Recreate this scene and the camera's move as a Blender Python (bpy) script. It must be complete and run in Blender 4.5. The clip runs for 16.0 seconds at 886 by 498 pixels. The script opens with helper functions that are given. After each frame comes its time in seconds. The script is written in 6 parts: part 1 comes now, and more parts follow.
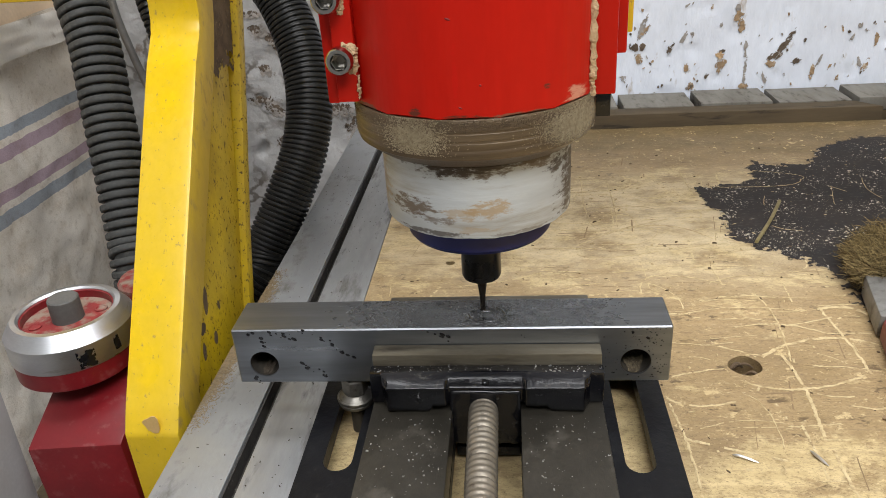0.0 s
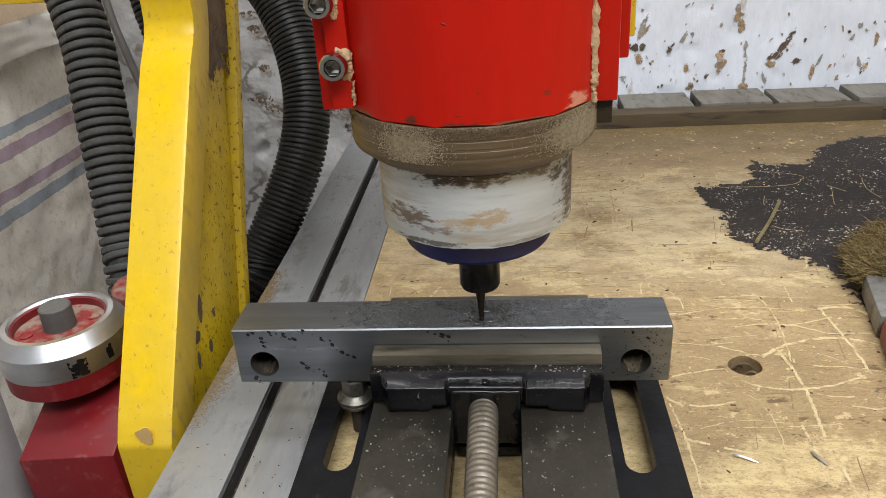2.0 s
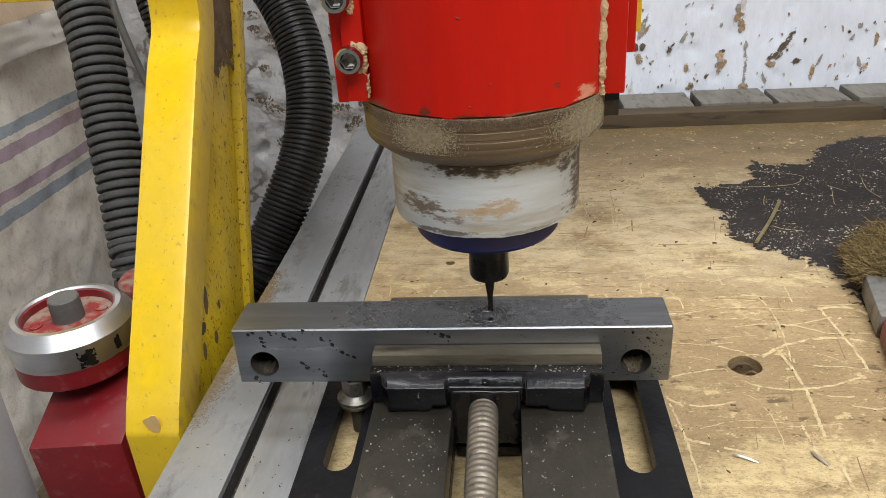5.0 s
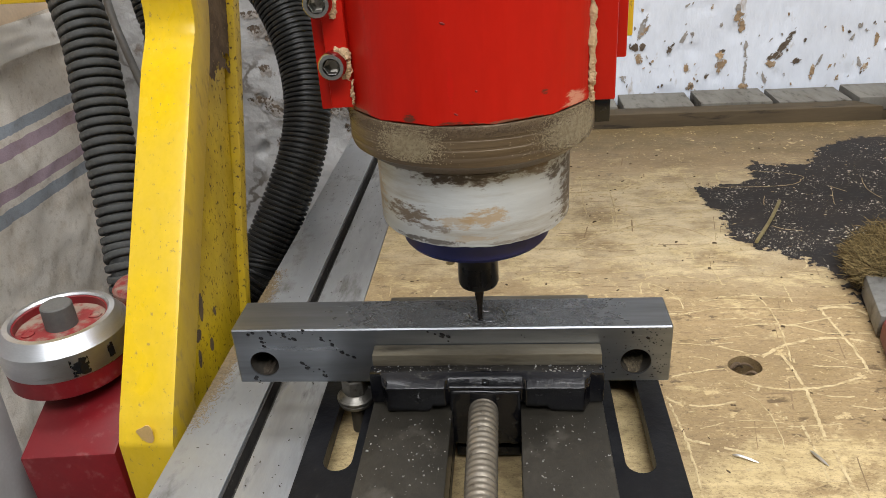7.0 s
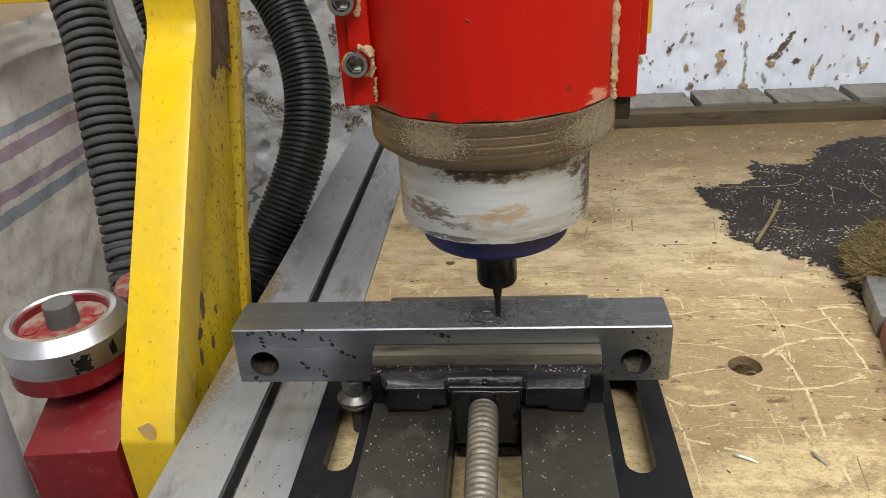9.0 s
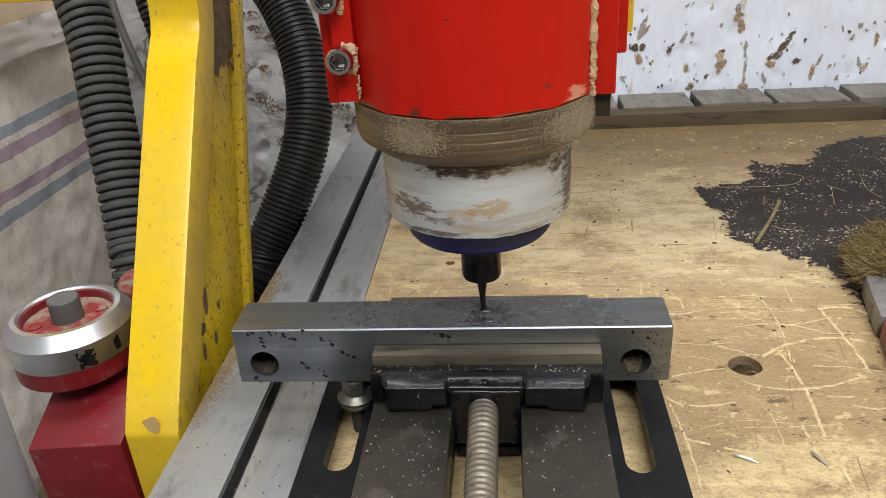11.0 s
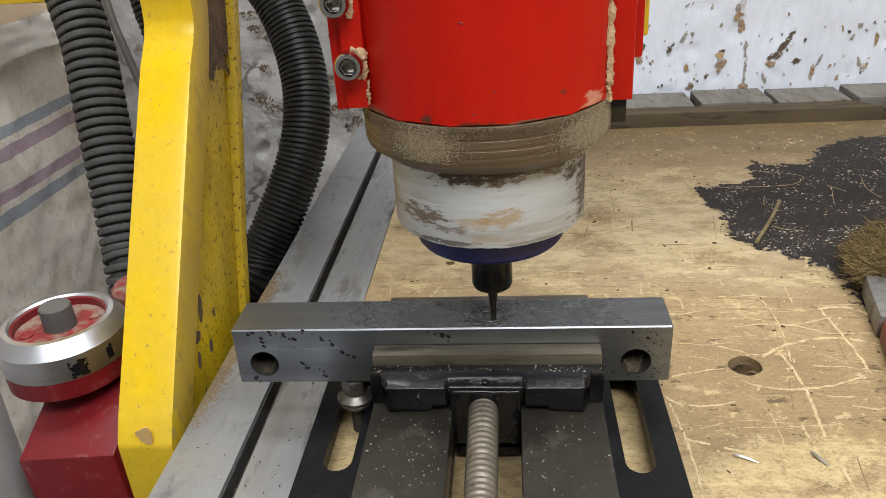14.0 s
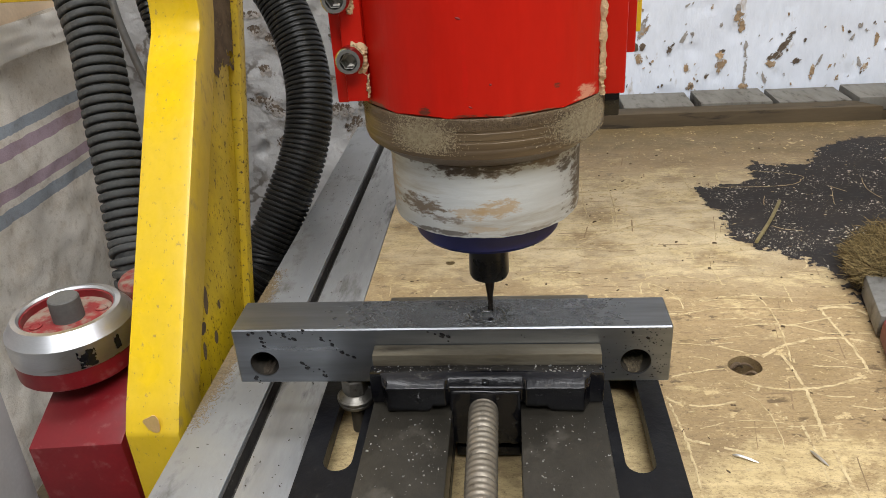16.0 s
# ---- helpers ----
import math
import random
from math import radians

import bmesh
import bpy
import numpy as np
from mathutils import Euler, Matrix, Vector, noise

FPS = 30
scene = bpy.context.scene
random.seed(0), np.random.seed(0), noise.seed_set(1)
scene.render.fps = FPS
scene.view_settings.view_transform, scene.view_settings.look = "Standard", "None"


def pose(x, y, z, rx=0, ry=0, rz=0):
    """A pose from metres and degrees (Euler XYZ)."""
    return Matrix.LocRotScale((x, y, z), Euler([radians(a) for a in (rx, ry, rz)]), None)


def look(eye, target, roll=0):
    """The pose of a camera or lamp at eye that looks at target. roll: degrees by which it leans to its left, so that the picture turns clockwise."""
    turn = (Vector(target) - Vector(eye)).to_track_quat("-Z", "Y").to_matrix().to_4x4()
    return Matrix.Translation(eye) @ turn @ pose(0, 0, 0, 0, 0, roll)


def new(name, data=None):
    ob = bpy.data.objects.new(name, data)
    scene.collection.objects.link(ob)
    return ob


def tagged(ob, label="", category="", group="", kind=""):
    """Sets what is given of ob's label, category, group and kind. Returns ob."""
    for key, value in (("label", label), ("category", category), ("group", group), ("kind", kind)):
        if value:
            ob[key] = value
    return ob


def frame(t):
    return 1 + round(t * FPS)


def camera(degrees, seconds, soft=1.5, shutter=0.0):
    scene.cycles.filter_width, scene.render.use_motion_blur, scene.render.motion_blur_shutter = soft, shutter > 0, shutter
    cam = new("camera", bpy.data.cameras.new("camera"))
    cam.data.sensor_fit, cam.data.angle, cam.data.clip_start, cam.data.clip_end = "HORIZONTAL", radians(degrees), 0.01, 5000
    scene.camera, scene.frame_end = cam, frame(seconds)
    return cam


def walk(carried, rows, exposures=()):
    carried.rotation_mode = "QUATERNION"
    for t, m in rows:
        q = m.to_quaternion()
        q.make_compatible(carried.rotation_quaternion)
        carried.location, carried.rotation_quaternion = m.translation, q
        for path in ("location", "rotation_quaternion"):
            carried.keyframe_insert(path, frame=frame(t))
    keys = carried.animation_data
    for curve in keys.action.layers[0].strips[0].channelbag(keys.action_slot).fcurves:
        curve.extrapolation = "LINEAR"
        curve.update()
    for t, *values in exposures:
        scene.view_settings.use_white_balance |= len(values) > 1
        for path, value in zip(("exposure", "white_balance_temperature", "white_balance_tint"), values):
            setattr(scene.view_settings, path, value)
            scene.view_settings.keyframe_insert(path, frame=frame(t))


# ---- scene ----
# ---- camera ----
cam = camera(60.617, 16.0, soft=0.9)
EYE = Vector((0.01269, -0.28218, 0.24125))
TILT, YAW = radians(26.4526), radians(-5.8645)
AIM = EYE + Vector((math.sin(YAW) * math.cos(TILT), math.cos(YAW) * math.cos(TILT), -math.sin(TILT)))
CAM_POSE = look(EYE, AIM, -3.769)
walk(cam, [(0.0, CAM_POSE), (16.0, CAM_POSE)])

# ---- world, lamps, exposure ----
world = bpy.data.worlds.new("room_air")
world.use_nodes = True
scene.world = world
world.node_tree.nodes["Background"].inputs[0].default_value = (0.95, 0.97, 1.0, 1)
world.node_tree.nodes["Background"].inputs[1].default_value = 0.03
scene.view_settings.exposure = 0.0


def area(name, eye, target, sx, sy, watts, colour):
    d = bpy.data.lights.new(name, "AREA")
    d.shape, d.size, d.size_y, d.energy, d.color = "RECTANGLE", sx, sy, watts, colour
    ob = new(name, d)
    ob.matrix_world = look(eye, target)
    return ob


area("ceiling_tube_light", (0.02, 0.05, 1.54), (0.02, 0.05, 0.0), 1.2, 0.25, 21, (0.97, 0.98, 1.0))
area("front_ceiling_light", (0.32, -0.90, 1.54), (0.0, 0.12, 0.0), 1.6, 0.7, 55, (0.97, 0.98, 1.0))


# ---- materials ----
def mat(name, a, b=None, rough=0.5, metal=0.0, scale=40.0, fine=400.0, bump=0.1, spot=None, spot_at=0.62,
        spot_scale=90.0, stretch=(1, 1, 1), rough_var=0.1, coat=0.0, spot_rough=None, depth=0.0004, soft=0.04, spec=0.5):
    """Two colours mixed by noise at two scales, spots of a third one, relief of a fine noise."""
    m = bpy.data.materials.new(name)
    m.use_nodes = True
    nt = m.node_tree
    p = nt.nodes["Principled BSDF"]
    b = b or tuple(c * 0.75 for c in a)
    co = nt.nodes.new("ShaderNodeTexCoord")
    mp = nt.nodes.new("ShaderNodeMapping")
    mp.inputs["Scale"].default_value = stretch
    nt.links.new(co.outputs["Object"], mp.inputs[0])

    def nz(s, detail=5, r=0.6):
        n = nt.nodes.new("ShaderNodeTexNoise")
        n.inputs["Scale"].default_value, n.inputs["Detail"].default_value, n.inputs["Roughness"].default_value = s, detail, r
        nt.links.new(mp.outputs[0], n.inputs["Vector"])
        return n.outputs["Fac"]

    def rng(src, lo, hi, to0=0.0, to1=1.0):
        r = nt.nodes.new("ShaderNodeMapRange")
        for i, x in enumerate((lo, hi, to0, to1)):
            r.inputs[i + 1].default_value = x
        nt.links.new(src, r.inputs[0])
        return r.outputs[0]

    def mix(f, c1, c2):
        x = nt.nodes.new("ShaderNodeMix")
        x.data_type = "RGBA"
        nt.links.new(f, x.inputs["Factor"])
        for sock, c in ((x.inputs["A"], c1), (x.inputs["B"], c2)):
            if isinstance(c, tuple):
                sock.default_value = (*c, 1)
            else:
                nt.links.new(c, sock)
        return x.outputs["Result"]

    big, small = nz(scale), nz(fine, 3)
    col = mix(rng(big, 0.35, 0.65), a, b)
    col = mix(rng(small, 0.3, 0.75, 0.0, 0.45), col, tuple(c * 0.72 for c in a))
    rgh = rng(big, 0.3, 0.7, max(rough - rough_var, 0.02), min(rough + rough_var, 1.0))
    if spot:
        s = rng(nz(spot_scale, 6, 0.65), spot_at, spot_at + soft)
        col = mix(s, col, spot)
        if spot_rough is not None:
            w = nt.nodes.new("ShaderNodeMix")
            nt.links.new(s, w.inputs["Factor"])
            nt.links.new(rgh, w.inputs[2])
            w.inputs[3].default_value = spot_rough
            rgh = w.outputs[0]
    nt.links.new(col, p.inputs["Base Color"])
    nt.links.new(rgh, p.inputs["Roughness"])
    p.inputs["Metallic"].default_value = metal
    p.inputs["Coat Weight"].default_value = coat
    p.inputs["Specular IOR Level"].default_value = spec
    if bump:
        bp = nt.nodes.new("ShaderNodeBump")
        bp.inputs["Strength"].default_value, bp.inputs["Distance"].default_value = bump, depth
        nt.links.new(small, bp.inputs["Height"])
        nt.links.new(bp.outputs[0], p.inputs["Normal"])
    return m




def add_stains_and_shade(m, stains, cx, cy, ragged=1.7):
    """Smeared stains and painted shade bands on a round part: (angle, height, half width, half height, colour,
    strength).
    """
    nt = m.node_tree
    p = nt.nodes["Principled BSDF"]
    co = nt.nodes.new("ShaderNodeTexCoord")
    sep = nt.nodes.new("ShaderNodeSeparateXYZ")
    nt.links.new(co.outputs["Object"], sep.inputs[0])

    def maths(op, *vals):
        x = nt.nodes.new("ShaderNodeMath")
        x.operation = op
        for k, v in enumerate(vals):
            if isinstance(v, float):
                x.inputs[k].default_value = v
            else:
                nt.links.new(v, x.inputs[k])
        return x.outputs[0]

    ang = maths("ARCTAN2", maths("SUBTRACT", sep.outputs["Y"], cy), maths("SUBTRACT", sep.outputs["X"], cx))
    z = sep.outputs["Z"]
    flow = nt.nodes.new("ShaderNodeCombineXYZ")
    nt.links.new(ang, flow.inputs[0])
    nt.links.new(maths("MULTIPLY", z, 70.0), flow.inputs[1])
    n = nt.nodes.new("ShaderNodeTexNoise")
    n.inputs["Scale"].default_value, n.inputs["Detail"].default_value, n.inputs["Roughness"].default_value = 6.5, 10, 0.74
    nt.links.new(flow.outputs[0], n.inputs["Vector"])
    rag = maths("MULTIPLY", maths("SUBTRACT", n.outputs["Fac"], 0.5), ragged * 4.0)
    for a0, z0, wa, wz, colour, strength in stains:
        u = maths("POWER", maths("ABSOLUTE", maths("MULTIPLY", maths("SUBTRACT", ang, a0), 1 / wa)), 2.0)
        v = maths("POWER", maths("ABSOLUTE", maths("MULTIPLY", maths("SUBTRACT", z, z0), 1 / wz)), 2.0)
        f = maths("ADD", maths("SUBTRACT", 1.0, maths("ADD", u, v)), rag)
        r = nt.nodes.new("ShaderNodeMapRange")
        r.inputs[1].default_value, r.inputs[2].default_value, r.inputs[4].default_value = 0.1, 0.75, strength
        nt.links.new(f, r.inputs[0])
        x = nt.nodes.new("ShaderNodeMix")
        x.data_type = "RGBA"
        nt.links.new(r.outputs[0], x.inputs["Factor"])
        nt.links.new(p.inputs["Base Color"].links[0].from_socket, x.inputs["A"])
        x.inputs["B"].default_value = (*colour, 1)
        nt.links.new(x.outputs["Result"], p.inputs["Base Color"])
    return m


def cracked_wall_material():
    """Grey whitewash that has flaked along wandering cracks."""
    m = mat("grey_flaking_whitewash", (0.44, 0.437, 0.435), (0.28, 0.272, 0.26), 0.9, 0, 18, 160, 0.4, (0.15, 0.12, 0.10), 0.58, 34, depth=0.003, soft=0.12)
    nt = m.node_tree
    p = nt.nodes["Principled BSDF"]
    base = p.inputs["Base Color"].links[0].from_socket
    co = nt.nodes.new("ShaderNodeTexCoord")
    wob = nt.nodes.new("ShaderNodeTexNoise")
    wob.inputs["Scale"].default_value, wob.inputs["Detail"].default_value = 30, 6
    nt.links.new(co.outputs["Object"], wob.inputs["Vector"])
    add = nt.nodes.new("ShaderNodeVectorMath")
    add.operation = "MULTIPLY_ADD"
    add.inputs[1].default_value = (0.05, 0.05, 0.05)
    nt.links.new(wob.outputs["Color"], add.inputs[0])
    nt.links.new(co.outputs["Object"], add.inputs[2])
    vor = nt.nodes.new("ShaderNodeTexVoronoi")
    vor.feature = "DISTANCE_TO_EDGE"
    vor.inputs["Scale"].default_value = 15
    nt.links.new(add.outputs[0], vor.inputs["Vector"])
    line = nt.nodes.new("ShaderNodeMapRange")
    for k, v in enumerate((0.012, 0.045, 0.85, 0.0)):
        line.inputs[k + 1].default_value = v
    nt.links.new(vor.outputs["Distance"], line.inputs[0])
    some = nt.nodes.new("ShaderNodeTexNoise")
    some.inputs["Scale"].default_value, some.inputs["Detail"].default_value = 11, 3
    nt.links.new(co.outputs["Object"], some.inputs["Vector"])
    keep = nt.nodes.new("ShaderNodeMapRange")
    keep.inputs[1].default_value, keep.inputs[2].default_value = 0.47, 0.60
    nt.links.new(some.outputs["Fac"], keep.inputs[0])
    both = nt.nodes.new("ShaderNodeMath")
    both.operation = "MULTIPLY"
    nt.links.new(line.outputs[0], both.inputs[0])
    nt.links.new(keep.outputs[0], both.inputs[1])
    x = nt.nodes.new("ShaderNodeMix")
    x.data_type = "RGBA"
    nt.links.new(both.outputs[0], x.inputs["Factor"])
    nt.links.new(base, x.inputs["A"])
    x.inputs["B"].default_value = (0.09, 0.075, 0.06, 1)
    nt.links.new(x.outputs["Result"], p.inputs["Base Color"])
    return m


def wood_material():
    """Pale yellow ply showing through a worn brown layer, toned darker brown towards the back beam."""
    m = mat("worn_spoilboard", (0.385, 0.275, 0.143), (0.30, 0.210, 0.104), 0.52, 0, 14, 240, 0.5, (0.14, 0.095, 0.05), 0.60, 120, (0.5, 1, 1), spec=0.26)
    nt = m.node_tree
    p = nt.nodes["Principled BSDF"]
    dark = p.inputs["Base Color"].links[0].from_socket
    co = nt.nodes.new("ShaderNodeTexCoord")

    def noise_at(scale, stretch, detail, rough):
        mp = nt.nodes.new("ShaderNodeMapping")
        mp.inputs["Scale"].default_value = stretch
        nt.links.new(co.outputs["Object"], mp.inputs[0])
        n = nt.nodes.new("ShaderNodeTexNoise")
        n.inputs["Scale"].default_value, n.inputs["Detail"].default_value, n.inputs["Roughness"].default_value = scale, detail, rough
        nt.links.new(mp.outputs[0], n.inputs["Vector"])
        return n.outputs["Fac"]

    def ramp(src, lo, hi, a=0.0, c=1.0):
        r = nt.nodes.new("ShaderNodeMapRange")
        for k, v in enumerate((lo, hi, a, c)):
            r.inputs[k + 1].default_value = v
        nt.links.new(src, r.inputs[0])
        return r.outputs[0]

    def maths(op, a, c):
        x = nt.nodes.new("ShaderNodeMath")
        x.operation = op
        for k, v in enumerate((a, c)):
            if isinstance(v, float):
                x.inputs[k].default_value = v
            else:
                nt.links.new(v, x.inputs[k])
        return x.outputs[0]

    def blend(f, a, c):
        x = nt.nodes.new("ShaderNodeMix")
        x.data_type = "RGBA"
        nt.links.new(f, x.inputs["Factor"])
        for s, v in ((x.inputs["A"], a), (x.inputs["B"], c)):
            if isinstance(v, tuple):
                s.default_value = (*v, 1)
            else:
                nt.links.new(v, s)
        return x.outputs["Result"]

    sep = nt.nodes.new("ShaderNodeSeparateXYZ")
    nt.links.new(co.outputs["Object"], sep.inputs[0])
    worn = maths("ADD", noise_at(38, (0.6, 1, 1), 9, 0.74), ramp(sep.outputs["Y"], -0.016, 0.014, 0.18, 0.0))
    worn = maths("SUBTRACT", worn, 0.04)
    worn = maths("ADD", worn, maths("MULTIPLY", ramp(sep.outputs["Y"], 0.10, 0.18, 0.0, 0.12), ramp(sep.outputs["Y"], 0.31, 0.37, 1.0, 0.0)))
    # ply under the vise painted paler to offset the shade in its slots
    worn = maths("ADD", worn, maths("MULTIPLY", ramp(sep.outputs["X"], 0.080, 0.086, 0.32, 0.0), ramp(sep.outputs["Y"], 0.05, 0.08, 1.0, 0.0)))
    pale = blend(ramp(noise_at(160, (0.12, 1, 1), 4, 0.6), 0.35, 0.7), (0.575, 0.45, 0.24), (0.465, 0.35, 0.175))
    col = blend(ramp(worn, 0.535, 0.610), dark, pale)
    streak = ramp(noise_at(260, (0.05, 1, 1), 3, 0.6), 0.58, 0.72, 0.0, 0.55)
    col = blend(streak, col, (0.24, 0.17, 0.10))
    # noisy tone, darker brown towards the back beam
    back_tone = maths("ADD", ramp(sep.outputs["Y"], 0.31, 0.43, -0.36, 0.30), noise_at(12, (0.5, 1, 1), 7, 0.65))
    col = blend(ramp(back_tone, 0.36, 0.66, 0.0, 0.92), col, (0.118, 0.083, 0.038))
    col = blend(ramp(noise_at(210, (0.7, 1, 1), 6, 0.7), 0.60, 0.70, 0.0, 0.7), col, (0.15, 0.105, 0.06))
    col = blend(ramp(noise_at(330, (0.6, 1, 1), 6, 0.8), 0.50, 0.62, 0.0, 0.55), col, (0.20, 0.14, 0.07))
    col = blend(ramp(noise_at(42, (0.8, 1, 1), 9, 0.8), 0.52, 0.62, 0.0, 0.55), col, (0.245, 0.170, 0.078))
    col = blend(ramp(noise_at(22, (0.7, 1, 1), 8, 0.75), 0.50, 0.66, 0.0, 0.6), col, (0.235, 0.165, 0.09))
    col = blend(ramp(noise_at(700, (0.35, 1, 1), 3, 0.7), 0.54, 0.68, 0.0, 0.35), col, (0.19, 0.135, 0.075))
    col = blend(ramp(noise_at(520, (0.3, 1, 1), 3, 0.7), 0.58, 0.72, 0.0, 0.35), col, (0.60, 0.48, 0.28))
    # pale band across the mid board paints in its grazing sheen
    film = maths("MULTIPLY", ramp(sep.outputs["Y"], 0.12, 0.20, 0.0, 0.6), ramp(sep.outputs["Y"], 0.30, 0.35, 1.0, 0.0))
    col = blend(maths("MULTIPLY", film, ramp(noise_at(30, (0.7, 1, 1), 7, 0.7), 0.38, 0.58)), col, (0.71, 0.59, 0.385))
    torn = maths("ADD", noise_at(95, (0.8, 1, 1), 10, 0.8), ramp(sep.outputs["Y"], 0.0, 0.10, 0.0, -0.02))
    col = blend(ramp(torn, 0.575, 0.590, 0.0, 0.75), col, (0.60, 0.465, 0.25))
    col = blend(ramp(noise_at(1100, (0.6, 1, 1), 4, 0.7), 0.585, 0.64, 0.0, 0.7), col, (0.11, 0.074, 0.037))
    col = blend(ramp(noise_at(800, (0.5, 1, 1), 4, 0.7), 0.62, 0.67, 0.0, 0.55), col, (0.68, 0.55, 0.33))
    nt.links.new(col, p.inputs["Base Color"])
    return m


BROWN, DARK_BROWN, OCHRE = (0.13, 0.088, 0.052), (0.05, 0.033, 0.02), (0.40, 0.27, 0.13)
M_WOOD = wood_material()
M_SCORE = mat("fresh_score_cut", (0.63, 0.505, 0.295), (0.47, 0.36, 0.195), 0.8, 0, 110, 700, 0.6, (0.33, 0.24, 0.13), 0.50, 220, soft=0.16, spec=0.15)
M_SCORE_OLD = mat("worn_score_cut", (0.64, 0.52, 0.305), (0.49, 0.38, 0.21), 0.8, 0, 120, 700, 0.6, (0.28, 0.20, 0.11), 0.52, 300, soft=0.12, spec=0.15)
M_PATCH = mat("black_worn_film", (0.022, 0.019, 0.0175), (0.048, 0.040, 0.036), 0.7, 0, 30, 700, 0.9, (0.16, 0.145, 0.13), 0.59, 420, (0.5, 1, 1), soft=0.12, spec=0.2)
M_FLAKE = mat("pale_flake", (0.62, 0.58, 0.50), (0.5, 0.42, 0.3), 0.7, 0, 300, 900, 0.1)
M_RAIL = mat("dusty_aluminium", (0.39, 0.403, 0.42), (0.275, 0.282, 0.29), 0.36, 0.5, 16, 500, 0.25, (0.14, 0.132, 0.115), 0.54, 60, (1, 0.5, 1), spot_rough=0.8, soft=0.2)
M_GROOVE = mat("groove_grime", (0.022, 0.02, 0.018), (0.06, 0.054, 0.046), 0.8, 0, 60, 500, 0.4, (0.20, 0.185, 0.16), 0.60, 260, soft=0.1)
M_STEEL = mat("ground_steel_bar", (0.285, 0.30, 0.32), (0.135, 0.14, 0.148), 0.34, 0.9, 55, 900, 0.10, (0.42, 0.43, 0.44), 0.66, 330, (0.10, 1, 1), rough_var=0.12, soft=0.08)
M_HOLE = mat("shaded_recess_steel", (0.035, 0.031, 0.026), (0.06, 0.05, 0.036), 0.6, 0.2, 200, 800, 0.4)
M_BOLT = mat("dull_bolt_steel", (0.33, 0.315, 0.285), (0.19, 0.178, 0.155), 0.38, 0.9, 90, 600, 0.15, (0.07, 0.06, 0.05), 0.56, 160, soft=0.15)
M_NICK = mat("darkened_red_nick", (0.24, 0.006, 0.005), (0.16, 0.006, 0.005), 0.5, 0, 90, 500, 0.05)
M_CAST = mat("black_enamelled_cast_iron", (0.004, 0.004, 0.006), (0.008, 0.008, 0.008), 0.22, 0, 60, 300, 0.6, (0.045, 0.042, 0.037), 0.64, 300, coat=0.45, spot_rough=0.7, spec=0.2, soft=0.1)
M_BASE = mat("matt_black_cast_base", (0.0035, 0.0035, 0.005), (0.008, 0.008, 0.009), 0.40, 0, 60, 300, 0.6, (0.035, 0.032, 0.028), 0.64, 240, spot_rough=0.8, spec=0.25, soft=0.1)
M_CAST_DUSTY = mat("dusty_black_enamel", (0.014, 0.014, 0.017), (0.007, 0.007, 0.009), 0.36, 0, 70, 400, 0.8, (0.10, 0.095, 0.085), 0.58, 260, coat=0.1, spot_rough=0.8, spec=0.3, soft=0.15)
M_BED = mat("oily_blackened_bed", (0.020, 0.0182, 0.0145), (0.042, 0.037, 0.029), 0.36, 0.1, 26, 520, 0.5, (0.090, 0.081, 0.068), 0.56, 60, (1, 0.8, 1), soft=0.22, spec=0.34)
M_JAW = mat("bare_jaw_steel", (0.225, 0.200, 0.148), (0.095, 0.081, 0.057), 0.42, 0.55, 45, 450, 0.4, (0.05, 0.041, 0.029), 0.515, 95, (0.30, 1, 1.5), soft=0.2)
M_SCREW = mat("greasy_thread_steel", (0.30, 0.265, 0.215), (0.17, 0.148, 0.115), 0.42, 0.6, 60, 500, 0.25, (0.07, 0.058, 0.042), 0.58, 240, soft=0.15)
M_ZINC = mat("zinc_plated_steel", (0.80, 0.80, 0.79), (0.64, 0.63, 0.61), 0.34, 0.9, 120, 700, 0.05, (0.30, 0.25, 0.18), 0.69, 200)
M_CHROME = mat("bright_screw_steel", (0.62, 0.62, 0.61), (0.48, 0.48, 0.47), 0.20, 1.0, 120, 700, 0.05, (0.22, 0.19, 0.15), 0.66, 160)
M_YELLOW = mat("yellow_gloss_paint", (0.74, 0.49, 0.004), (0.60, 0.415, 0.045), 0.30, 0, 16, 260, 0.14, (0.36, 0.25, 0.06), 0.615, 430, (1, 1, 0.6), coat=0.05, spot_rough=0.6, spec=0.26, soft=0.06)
M_YELLOW_SIDE = mat("darker_yellow_with_grime_spots", (0.62, 0.42, 0.010), (0.44, 0.30, 0.05), 0.5, 0, 22, 300, 0.3, (0.26, 0.19, 0.09), 0.56, 160, (1, 1, 0.5), spot_rough=0.8, spec=0.3, soft=0.2)
M_YELLOW_DIRTY = mat("yellow_paint_with_grime", (0.60, 0.42, 0.010), (0.40, 0.275, 0.018), 0.45, 0, 45, 300, 0.35, (0.075, 0.05, 0.018), 0.57, 420, (1, 1, 0.7), spot_rough=0.8, spec=0.3, soft=0.08)
M_DUST = mat("caked_brown_dust", (0.135, 0.088, 0.048), (0.060, 0.040, 0.024), 0.9, 0, 90, 700, 0.9, (0.24, 0.17, 0.10), 0.60, 500, soft=0.1)
M_RED = mat("red_gloss_paint", (0.49, 0.0112, 0.0048), (0.44, 0.0105, 0.0046), 0.40, 0, 12, 150, 0.04, (0.50, 0.012, 0.008), 0.70, 50, (1, 1, 0.35), soft=0.12, spec=0.16)
